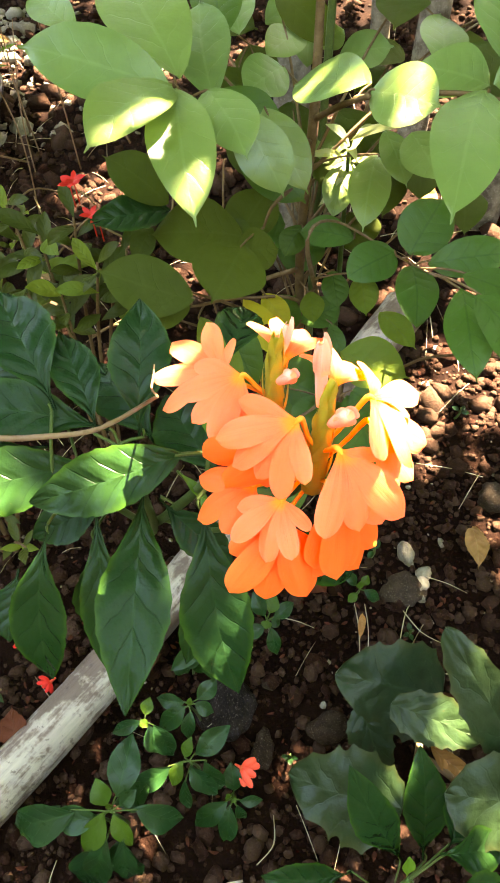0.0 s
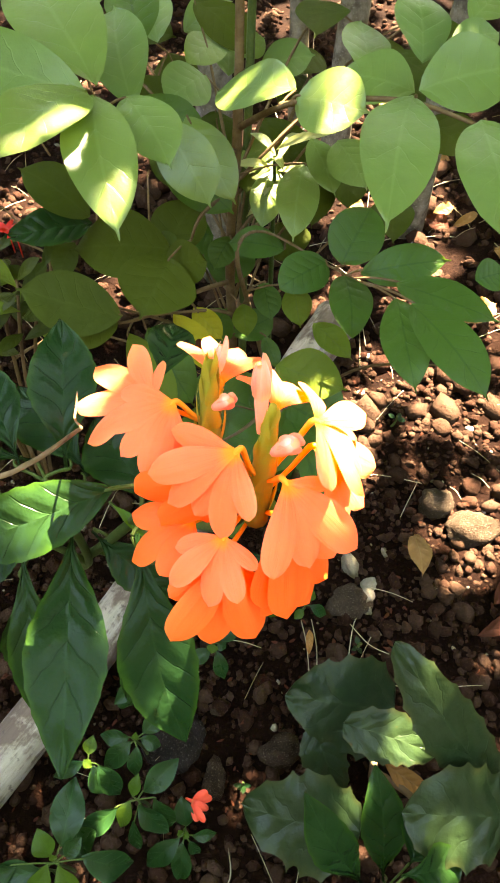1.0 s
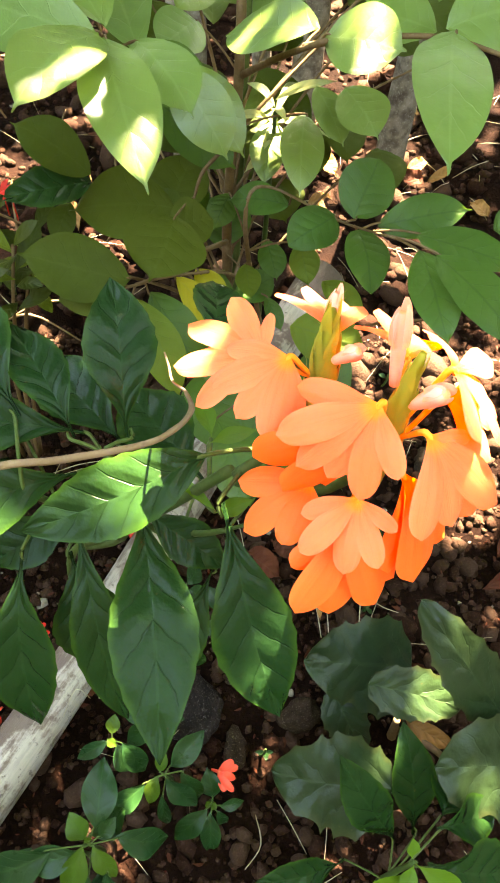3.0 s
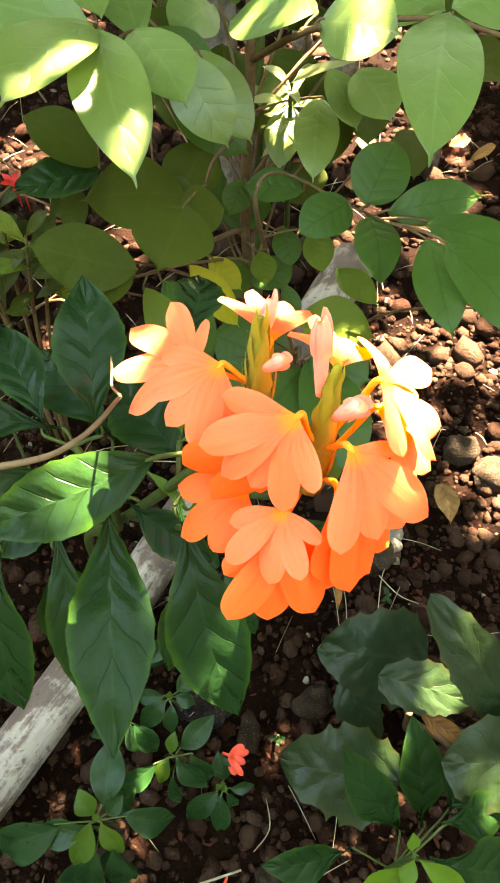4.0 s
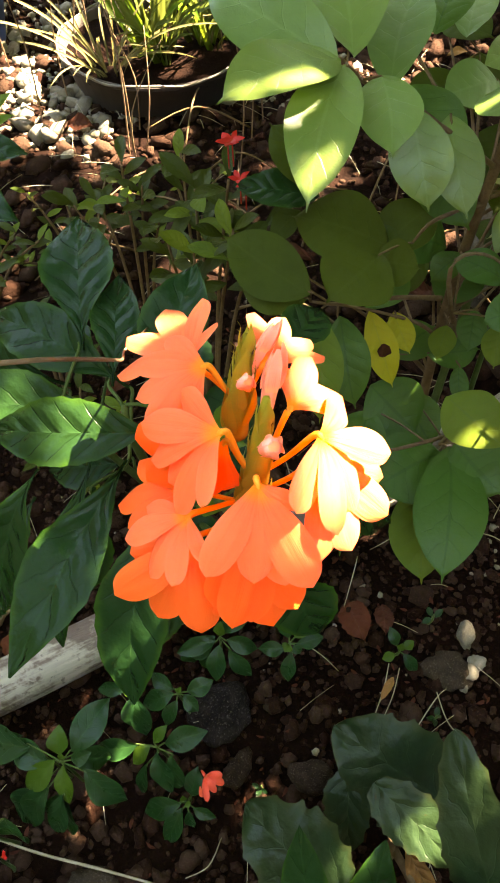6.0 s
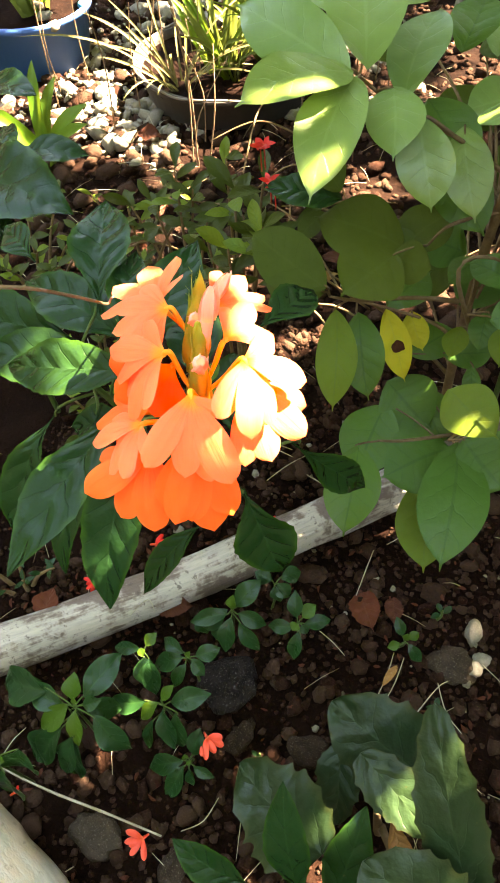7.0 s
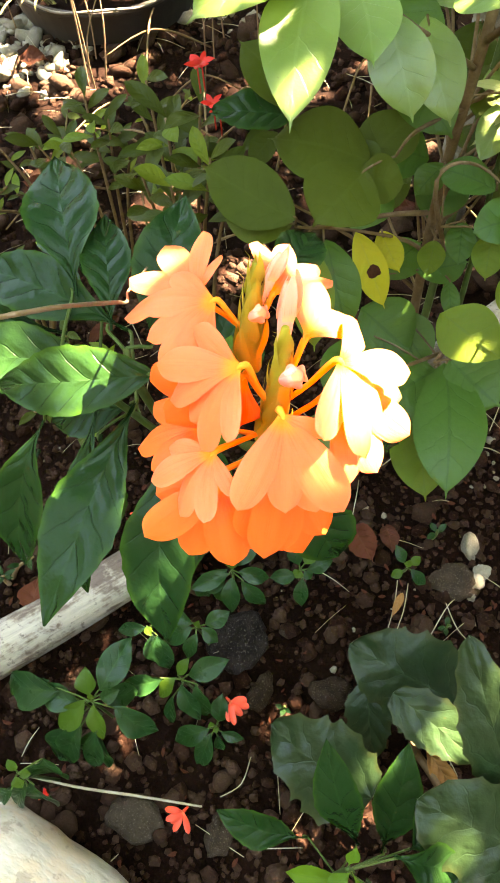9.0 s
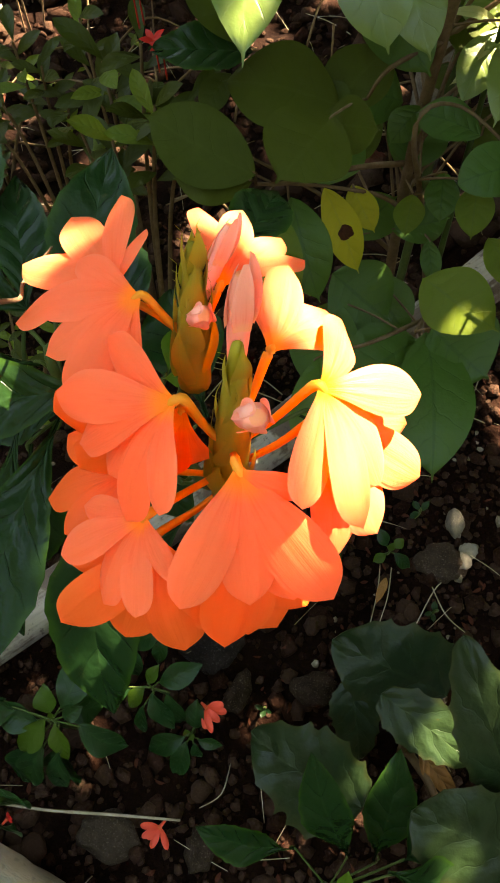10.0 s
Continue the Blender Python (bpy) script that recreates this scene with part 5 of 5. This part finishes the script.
for c in ((-0.0937, 0.5186, 0.423), (-0.098, 0.520, 0.419), (-0.0845, 0.5121, 0.397), (-0.079, 0.510, 0.394)):
    bmf = bmesh.new()
    for k in range(5):
        a = k * 1.257 + c[0] * 90
        d = Vector((math.cos(a), math.sin(a), 0.35))
        blade_bm(Vector(c), Vector(c) + d * 0.0095, 0.0042, ovate_profile, 0.1, 0.1, 0, na=5, nb=3, bm=bmf)
    tube_bm([Vector(c) - Vector((0.0, -0.002, 0.022)), c], [0.0006, 0.0005], 5, bmf)
    part("flower", bmf, M_RED, ixora, "bright red star flower")

for x, y, h, r, s, p, lf in ((-0.42, 0.72, 0.12, 0.12, 8, 6, 0.026), (-0.34, 0.52, 0.13, 0.10, 8, 6, 0.026),
                             (-0.24, 0.42, 0.10, 0.08, 7, 6, 0.026), (-0.36, 0.92, 0.06, 0.10, 6, 5, 0.024), (-0.52, 0.60, 0.16, 0.12, 9, 7, 0.03), (-0.235, 0.222, 0.04, 0.05, 5, 4, 0.016)):
    small_bush("groundcover_plant", (x, y, ground_z(x, y)), h, r, s, p, lf, "low groundcover plant with small oval leaves over pebbles", M_SEED if y < 0.3 else M_SMALL, "plant")

# ---- variegated plant in a sun fleck ----
varieg = thing("variegated_plant", (0.135, 0.66, ground_z(.135, .66)), "cream-variegated narrow-leaved plant catching sunlight behind the shrub", "plant")
stem(varieg, [(0.135, 0.66, -0.004), (0.13, 0.64, 0.18), (0.122, 0.598, 0.395)], [0.004, 0.003, 0.0018])
for k in range(13):
    a = k * 2.4
    b = Vector((0.124, 0.612, 0.395 - 0.004 * k))
    d = Vector((math.cos(a), math.sin(a), 0.35 - 0.05 * k)).normalized()
    part("leaf", blade_bm(b, b + d * RNG.uniform(.028, .052), 0.0075, ovate_profile, 0.20, 0.3, 0.06, na=12, nb=4), M_WHITE, varieg)


# ---- slim trunks and the unseen crown overhead ----
def trunk_bm(points, radii):
    bm = tube_bm(points, radii, 16, knots=0.12)
    return bm


tree = thing("tree", (0.085, 0.93, 0), "slim grey-barked garden tree whose crown shades the bed", "tree")
part("trunk", trunk_bm([(0.085, 0.93, -0.01), (0.082, 0.95, 0.3), (0.08, 0.99, 0.8), (0.1, 1.05, 1.5), (0.2, 1.1, 2.1)], [0.026, 0.023, 0.021, 0.018, 0.012]), M_BARK, tree)
for pts, rad in (([(0.30, 1.22, -0.01), (0.325, 1.30, 0.3), (0.36, 1.42, 0.8), (0.42, 1.6, 1.6)], [0.026, 0.024, 0.021, 0.016]),
                 ([(0.40, 1.03, -0.01), (0.41, 1.04, 0.25), (0.46, 1.08, 0.7), (0.55, 1.15, 1.5)], [0.024, 0.022, 0.020, 0.016]),
                 ([(0.25, 1.34, -0.01), (0.235, 1.40, 0.4), (0.21, 1.5, 1.0), (0.2, 1.6, 1.6)], [0.018, 0.017, 0.015, 0.012]),
                 ([(-0.30, 1.75, -0.01), (-0.28, 1.78, 0.4), (-0.27, 1.8, 1.5)], [0.016, 0.015, 0.012])):
    whole("slim_tree", trunk_bm(pts, rad), M_BARK, "slim pale grey tree trunk rising from shaded soil", "tree", "slim trees")

# unseen limbs, and leaves placed for shade, with gaps aimed at the sun flecks
for a in range(7):
    e2 = Vector((0.2 + 1.0 * math.cos(a * 0.9), 1.1 + 1.0 * math.sin(a * 0.9), 2.0 + 0.1 * (a % 3)))
    part("limb", tube_bm([(0.12, 1.06, 1.6), Vector((0.12, 1.06, 1.65)).lerp(e2, 0.5) + Vector((0, 0, .1)), e2], [0.012, 0.009, 0.004], 8), M_BARK, tree)
FLECKS = [((0.083, 0.158, 0.543), -0.001), ((0.100, 0.191, 0.566), 0.009), ((0.096, 0.173, 0.568), 0.001), ((0.106, 0.183, 0.550), 0.004), ((0.088, 0.200, 0.569), 0.002), ((0.076, 0.207, 0.569), 0.001), ((0.063, 0.228, 0.560), 0.003), ((0.052, 0.229, 0.562), 0.0), ((0.019, 0.210, 0.557), 0.003), ((0.086, 0.156, 0.552), -0.006),
          ((-0.012, 0.198, 0.517), 0.0), ((-0.026, 0.194, 0.510), 0.001), ((-0.075, 0.222, 0.455), 0.004), ((-0.055, 0.222, 0.455), 0.002), ((-0.075, 0.244, 0.465), -0.001), ((-0.015, 0.428, 0.516), 0.002), ((0.008, 0.392, 0.489), 0.001), ((0.050, 0.450, 0.484), -0.002), ((-0.038, 0.405, 0.520), -0.002),
          ((0.132, 0.452, 0.530), 0.004), ((0.137, 0.430, 0.530), 0.002), ((0.110, 0.475, 0.515), 0.001), ((0.060, 0.475, 0.445), 0.0), 
          ((0.124, 0.608, 0.39), 0.004), ((0.31, 0.70, 0.0), 0.004), ((0.37, 0.50, 0.0), 0.002), ((0.217, 0.421, 0.012), -0.005), ((0.228, 0.388, 0.012), -0.006),
          ((0.42, 0.93, 0.1), 0.03), ((0.226, 0.248, 0.17), 0.003), ((0.235, 0.225, 0.16), 0.001), ((0.204, 0.187, 0.112), -0.003), ((0.232, 0.125, 0.12), -0.001), ((0.36, 0.455, 0.02), 0.006), ((0.40, 0.50, 0.0), 0.004), ((0.158, 0.160, 0.105), -0.002),
          ((0.155, 0.43, 0.38), -0.002), ((0.205, 0.41, 0.36), -0.001), ((-1.0, 1.30, 0.12), 0.03), ((-0.62, 1.45, 0.15), 0.015), ((-0.58, 1.32, 0.2), 0.01)]
frng = random.Random(3)
for cx, cy, sx, sy, count, rad in ((-0.36, 1.22, 0.16, 0.16, 3, 0.006), (-0.78, 1.13, 0.12, 0.13, 18, 0.022), (-0.20, 0.85, 0.15, 0.15, 5, 0.008), (0.42, 0.75, 0.12, 0.15, 7, 0.010), (0.34, 0.60, 0.07, 0.09, 6, 0.003), (0.36, 0.95, 0.10, 0.10, 8, 0.012),
                                   (-0.45, 0.75, 0.15, 0.12, 2, 0.004), (0.25, 1.25, 0.25, 0.2, 10, 0.022), (-0.2, 1.5, 0.3, 0.2, 10, 0.03), (0.50, 1.7, 0.2, 0.25, 14, 0.04)):
    for k in range(count):
        FLECKS.append(((frng.gauss(cx, sx), frng.gauss(cy, sy), 0.0), rad * frng.uniform(0.5, 1.3)))
crng = random.Random(21)
cverts, cfaces = [], []


def crown_leaves(count, low, high, x0, x1, y0, y1, s0, s1, reach=1.75):
    for k in range(count):
        h = crng.uniform(low, high)
        g = Vector((crng.uniform(x0, x1), crng.uniform(y0, y1), 0))
        c = g + SUN_TO * (h / SUN_TO.z)
        size = crng.uniform(s0, s1)
        a, b, tip = crng.uniform(0, 6.3), crng.uniform(-.5, .5), Vector((crng.uniform(-.4, .4), crng.uniform(-.4, .4), 1))
        off = g - Vector((-0.25, 0.85, 0))
        if off.length > reach + 0.35 * noise.noise(off.normalized() * 1.7):
            continue
        if any(((c - Vector(spot)) - SUN_TO * (c - Vector(spot)).dot(SUN_TO)).length < r + size * 0.55 for spot, r in FLECKS):
            continue
        d = Vector((math.cos(a), math.sin(a), b)).normalized()
        sd = d.cross(tip).normalized()
        i = len(cverts)
        for s, u in ((-.62, 0), (-.2, .34), (.25, .27), (.62, 0), (.25, -.27), (-.2, -.34)):
            cverts.append(c + d * (s * size) + sd * (u * size))
        cfaces.append((i, i + 1, i + 2, i + 3, i + 4, i + 5))


crown_leaves(24000, 1.45, 2.1, -2.2, 1.7, -1.1, 2.8, 0.05, 0.085)
# denser small leaves, added to close stray sun around the aimed gaps
crown_leaves(2500, 1.25, 1.5, -0.27, -0.08, -0.20, 0.03, 0.020, 0.030)
crown_leaves(15000, 1.25, 1.5, -0.60, 0.30, -0.42, 0.62, 0.022, 0.034)
crown_leaves(9000, 1.5, 1.7, -0.32, 0.06, -0.34, 0.16, 0.024, 0.036)
# leaves added toward the south to dim the open sky light
crown_leaves(900, 1.5, 2.1, -1.9, 0.7, -2.2, -0.6, 0.06, 0.10, 3.2)
cme = bpy.data.meshes.new("crown")
cme.from_pydata([v - Vector((0.085, 0.93, 0)) for v in cverts], [], cfaces)
cme.materials.append(M_CANOPY)
crown = new("crown", cme)
crown.parent = tree
tagged(crown, "loose unseen leafy crown with gaps aimed at sunlit spots", kind="stuff")


# ---- blue bowl, dark tray, strap leaves ----
def bowl_bm(c, r_top, r_bot, h, wall=0.005, rim=0.004):
    bm = bmesh.new()
    prof = [(r_bot * 0.96, 0.0), (r_bot, 0.004), (r_top * 0.98, h * 0.9), (r_top + rim, h * 0.9), (r_top + rim, h), (r_top - wall, h), (r_top - wall * 1.4, h * 0.8), (r_bot - wall, h * 0.2), (0.001, h * 0.18)]
    rows = []
    for j in range(49):
        th = 2 * math.pi * j / 48
        rows.append([bm.verts.new(Vector(c) + Vector((r * math.cos(th), r * math.sin(th), z))) for r, z in prof] if j < 48 else rows[0])
    grid_faces(bm, rows, [[(0, 0)] * len(prof)] * 49)
    bmesh.ops.recalc_face_normals(bm, faces=bm.faces)
    return bm


def soil_disc(c, r, z):
    bm = bmesh.new()
    rows = []
    for i in range(9):
        rows.append([bm.verts.new((c[0] + r * i / 8 * math.cos(j * 0.2618), c[1] + r * i / 8 * math.sin(j * 0.2618), z + 0.006 * noise.noise(Vector((i, j % 24, 3.3)) * .7))) for j in range(24)])
        rows[-1].append(rows[-1][0])
    grid_faces(bm, rows, [[(0, 0)] * 25] * 9)
    return bm


pot = thing("plant_pot", (-1.07, 1.23, 0.0), "bright blue plastic bowl pot filled with pebbly soil", "plant pot")
part("bowl", bowl_bm((-1.07, 1.23, -0.002), 0.135, 0.115, 0.115), M_BLUE, pot)
part("soil", soil_disc((-1.07, 1.23), 0.128, 0.092), M_SOIL, pot)
whole("string", tube_bm([(-0.945, 1.26, 0.115), (-0.96, 1.30, 0.125), (-0.985, 1.33, 0.13), (-0.99, 1.36, 0.122)], [0.005, 0.005, 0.005, 0.004], 7, knots=0.4), M_ROPE, "frayed cyan string knotted on the blue pot's rim", "string")
for k in range(3):
    stone = new("stone", pebble_mesh("stone", 40 + k, M_PALEROCK))
    stone.matrix_world = pose(-1.05 + 0.05 * k, 1.24 - 0.03 * k, 0.105, 0, 0, k * 50) @ Matrix.Diagonal((0.018, 0.014, 0.013, 1))
    tagged(stone, "pale stone on the blue pot's soil", "stone", "stones in the pot")
tray = thing("plant_tray", (-0.618, 1.297, 0.0), "dark shallow plastic planter with worn pale rim", "planter")
part("bowl", bowl_bm((-0.618, 1.297, -0.002), 0.180, 0.160, 0.070), M_TRAY, tray)
rimpts = [(-0.618 + 0.184 * math.cos(a * 0.2618), 1.297 + 0.184 * math.sin(a * 0.2618), 0.070 + 0.003 * math.sin(a * 2)) for a in range(25)]
part("rim", tube_bm(rimpts, [0.0022] * 25, 6), M_TRAYRIM, tray)
part("soil", soil_disc((-0.618, 1.297), 0.174, 0.050), M_SOIL, tray)


def strap_plant(name, at, n, length, width, label, lean=0.5, material=None):
    th = thing(name, at, label, "plant")
    o = Vector(at)
    for k in range(n):
        a = k * 2.4 + RNG.uniform(-.3, .3)
        d = Vector((math.cos(a), math.sin(a), 0))
        ln = length * RNG.uniform(.55, 1.1)
        b = o + d * RNG.uniform(.005, .035)
        t = b + d * ln * lean * RNG.uniform(.6, 1.3) + Vector((0, 0, ln * RNG.uniform(.35, .9)))
        part("leaf", blade_bm(b, t, width * RNG.uniform(.7, 1.2), lambda s: max(.03, min(1, 4 * (1 - s)) ** .8), 0.16, 0.4, 0.02, na=12, nb=4), RNG.choice((material or M_BLADE, material or M_BLADE, material or M_YOUNG)), th)
    return th


strap_plant("strap_leaf_plant", (-0.600, 1.27, 0.048), 34, 0.22, 0.012, "clump of yellow-green strap leaves growing in the dark planter")
strap_plant("strap_leaf_plant", (-0.66, 1.19, 0.048), 26, 0.17, 0.005, "withered straw-coloured grass hanging over the planter rim", 1.1, M_DRYGRASS)
strap_plant("strap_leaf_plant", (-0.54, 1.36, 0.046), 26, 0.24, 0.012, "second clump of yellow-green strap leaves in the dark planter", 0.6)
strap_plant("strap_leaf_plant", (-1.06, 1.24, 0.092), 9, 0.20, 0.022, "pale green strap-leaved plant in the blue pot", 0.45)
strap_plant("strap_leaf_plant", (-0.78, 0.92, 0.0), 8, 0.16, 0.030, "sunlit pale green plant beside the blue pot", 0.6, M_YOUNG)
for k in range(44):
    x, y = RNG.uniform(-1.0, -0.28), RNG.uniform(1.0, 1.6)
    h = RNG.uniform(.15, .4)
    whole("dry_stalk", tube_bm([(x, y, ground_z(x, y) - .004), (x + RNG.uniform(-.012, .012), y + RNG.uniform(-.012, .012), h * .5), (x + RNG.uniform(-.05, .05), y + RNG.uniform(-.05, .05), h)], [0.0014, 0.0012, 0.0006], 6), M_PALEWOOD,
          "thin dry standing stalk among pebbles", "stalk", "dry stalks")
for k in range(22):
    x, y = RNG.uniform(-0.45, 0.0), RNG.uniform(0.75, 1.3)
    a = RNG.uniform(0, 6.3)
    d = Vector((math.cos(a), math.sin(a), .15)) * RNG.uniform(.1, .25)
    p = Vector((x, y, ground_z(x, y) + .004))
    whole("dead_stem", tube_bm([p, p + d * .5 + Vector((0, 0, .04)), p + d], [0.002, 0.0017, 0.001], 5), M_TWIG, "thin dead brown stem lying over pebbles", "stem", "dead stems")

# ---- dark-leaved plant at the edge ----
dark_plant = thing("dark_leaf_plant", (-0.36, 0.44, ground_z(-.36, .44)), "plant with large dark green pointed leaves", "plant")
stem(dark_plant, [(-0.36, 0.44, -0.004), (-0.365, 0.43, 0.15), (-0.37, 0.43, 0.29)], [0.004, 0.003, 0.002])
lance(dark_plant, (-0.448, 0.491, 0.300), (-0.278, 0.474, 0.330), 0.085, broad=True)
lance(dark_plant, (-0.437, 0.552, 0.300), (-0.347, 0.582, 0.310), 0.038)
lance(dark_plant, (-0.623, 0.693, 0.280), (-0.499, 0.667, 0.300), 0.046)
lance(dark_plant, (-0.372, 0.441, 0.280), (-0.427, 0.477, 0.280), 0.059)
lance(dark_plant, (-0.402, 0.461, 0.270), (-0.381, 0.484, 0.270), 0.040)
lance(dark_plant, (-0.565, 0.658, 0.250), (-0.500, 0.614, 0.260), 0.032)

# ---- named stones ----
def stone_at(x, y, sx, sy, sz, seed, material, label, turn=0.0):
    ob = new("stone", pebble_mesh("stone", seed, material, 0.85, 3))
    ob.matrix_world = pose(x, y, ground_z(x, y) + sz * 0.45, 0, 0, turn) @ Matrix.Diagonal((sx, sy, sz, 1))
    return tagged(ob, label, "stone", "larger stones")


stone_at(0.011, 0.243, 0.022, 0.028, 0.018, 33, M_DARKSTONE, "dark rough basalt stone on soil")
stone_at(0.211, 0.421, 0.010, 0.016, 0.010, 12, M_PALEROCK, "pale cream stone catching light on soil", 15)
stone_at(0.206, 0.380, 0.020, 0.019, 0.016, 15, M_ROCK, "grey-brown stone with crumbled pale edge")
stone_at(0.226, 0.384, 0.009, 0.009, 0.008, 18, M_PALEROCK, "crumbled pale stone chip on soil")
stone_at(0.229, 0.398, 0.007, 0.008, 0.007, 21, M_PALEROCK, "crumbled pale stone chip on soil")
stone_at(0.224, 0.370, 0.006, 0.006, 0.006, 24, M_PALEROCK, "crumbled pale stone chip on soil")
stone_at(-0.020, 0.068, 0.020, 0.017, 0.014, 27, M_ROCK, "rounded grey-brown stone on soil")
stone_at(0.055, 0.082, 0.016, 0.018, 0.012, 30, M_ROCK, "rounded grey-brown stone on soil")
stone_at(0.050, 0.205, 0.017, 0.018, 0.010, 36, M_ROCK, "large brown stone half sunk in soil")
stone_at(0.116, 0.227, 0.016, 0.015, 0.012, 39, M_ROCK, "rough brown stone half sunk in soil")
stone_at(0.33, 0.50, 0.026, 0.022, 0.018, 42, M_ROCK, "rounded brown stone on pebbly soil")
stone_at(0.36, 0.46, 0.028, 0.022, 0.018, 45, M_ROCK, "large rounded grey-brown stone catching light on soil")
stone_at(0.057, 0.272, 0.010, 0.005, 0.005, 48, M_ROCK, "flat brown stone chip on soil")

def pebble_low(seed):
    bm = bmesh.new()
    bmesh.ops.create_icosphere(bm, subdivisions=1, radius=1.0)
    off = Vector((seed * 2.3, seed * 0.7, seed))
    for v in bm.verts:
        k = 1 + 0.55 * noise.noise(v.co * 1.1 + off) + 0.25 * noise.noise(v.co * 3 + off)
        v.co = Vector((v.co.x * k * 1.15, v.co.y * k, v.co.z * k * 0.7))
    me = bpy.data.meshes.new("grain")
    bm.to_mesh(me)
    bm.free()
    return me


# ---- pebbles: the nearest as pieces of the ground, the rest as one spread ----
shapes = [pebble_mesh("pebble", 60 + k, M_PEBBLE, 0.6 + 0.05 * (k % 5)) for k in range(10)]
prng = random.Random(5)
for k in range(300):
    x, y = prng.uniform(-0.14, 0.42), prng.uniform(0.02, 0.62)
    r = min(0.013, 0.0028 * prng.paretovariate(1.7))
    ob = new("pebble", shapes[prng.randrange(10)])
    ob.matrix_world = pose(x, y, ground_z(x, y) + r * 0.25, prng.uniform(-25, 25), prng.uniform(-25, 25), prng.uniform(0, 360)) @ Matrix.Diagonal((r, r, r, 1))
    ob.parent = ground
coarse = [pebble_low(90 + k) for k in range(6)]
bases = [([tuple(v.co) for v in me.vertices], [tuple(p.vertices) for p in me.polygons]) for me in coarse]
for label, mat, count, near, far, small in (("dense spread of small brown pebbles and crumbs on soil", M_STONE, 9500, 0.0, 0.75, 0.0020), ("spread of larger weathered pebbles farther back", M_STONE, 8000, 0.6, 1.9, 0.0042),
                                            ("pale sunlit gravel scattered between the pots", M_PALESTONE, 1900, 0.98, 1.8, 0.0046), ("pale grit in the soil", M_PALESTONE, 260, 0.25, 0.75, 0.0013)):
    vs, fs = [], []
    for k in range(count):
        y = prng.uniform(near, far)
        x = prng.uniform(-1.25, 0.6) if far > 1 else prng.uniform(-0.35, 0.6)
        if mat is M_PALESTONE and far > 1:
            x = prng.gauss(-0.72, 0.20)
            if x > -0.58 and y < 1.25:
                continue
        r = min(small * 4.5, small * prng.paretovariate(2.2))
        bv, bf = bases[prng.randrange(len(bases))]
        m = pose(x, y, ground_z(x, y) + r * 0.3, prng.uniform(-40, 40), prng.uniform(-40, 40), prng.uniform(0, 360))
        i = len(vs)
        vs += [m @ (Vector(c) * r) for c in bv]
        fs += [tuple(a + i for a in f) for f in bf]
    me = bpy.data.meshes.new("gravel")
    me.from_pydata(vs, [], fs)
    me.materials.append(mat)
    me.shade_smooth()
    tagged(new("gravel", me), label, "gravel", kind="stuff")
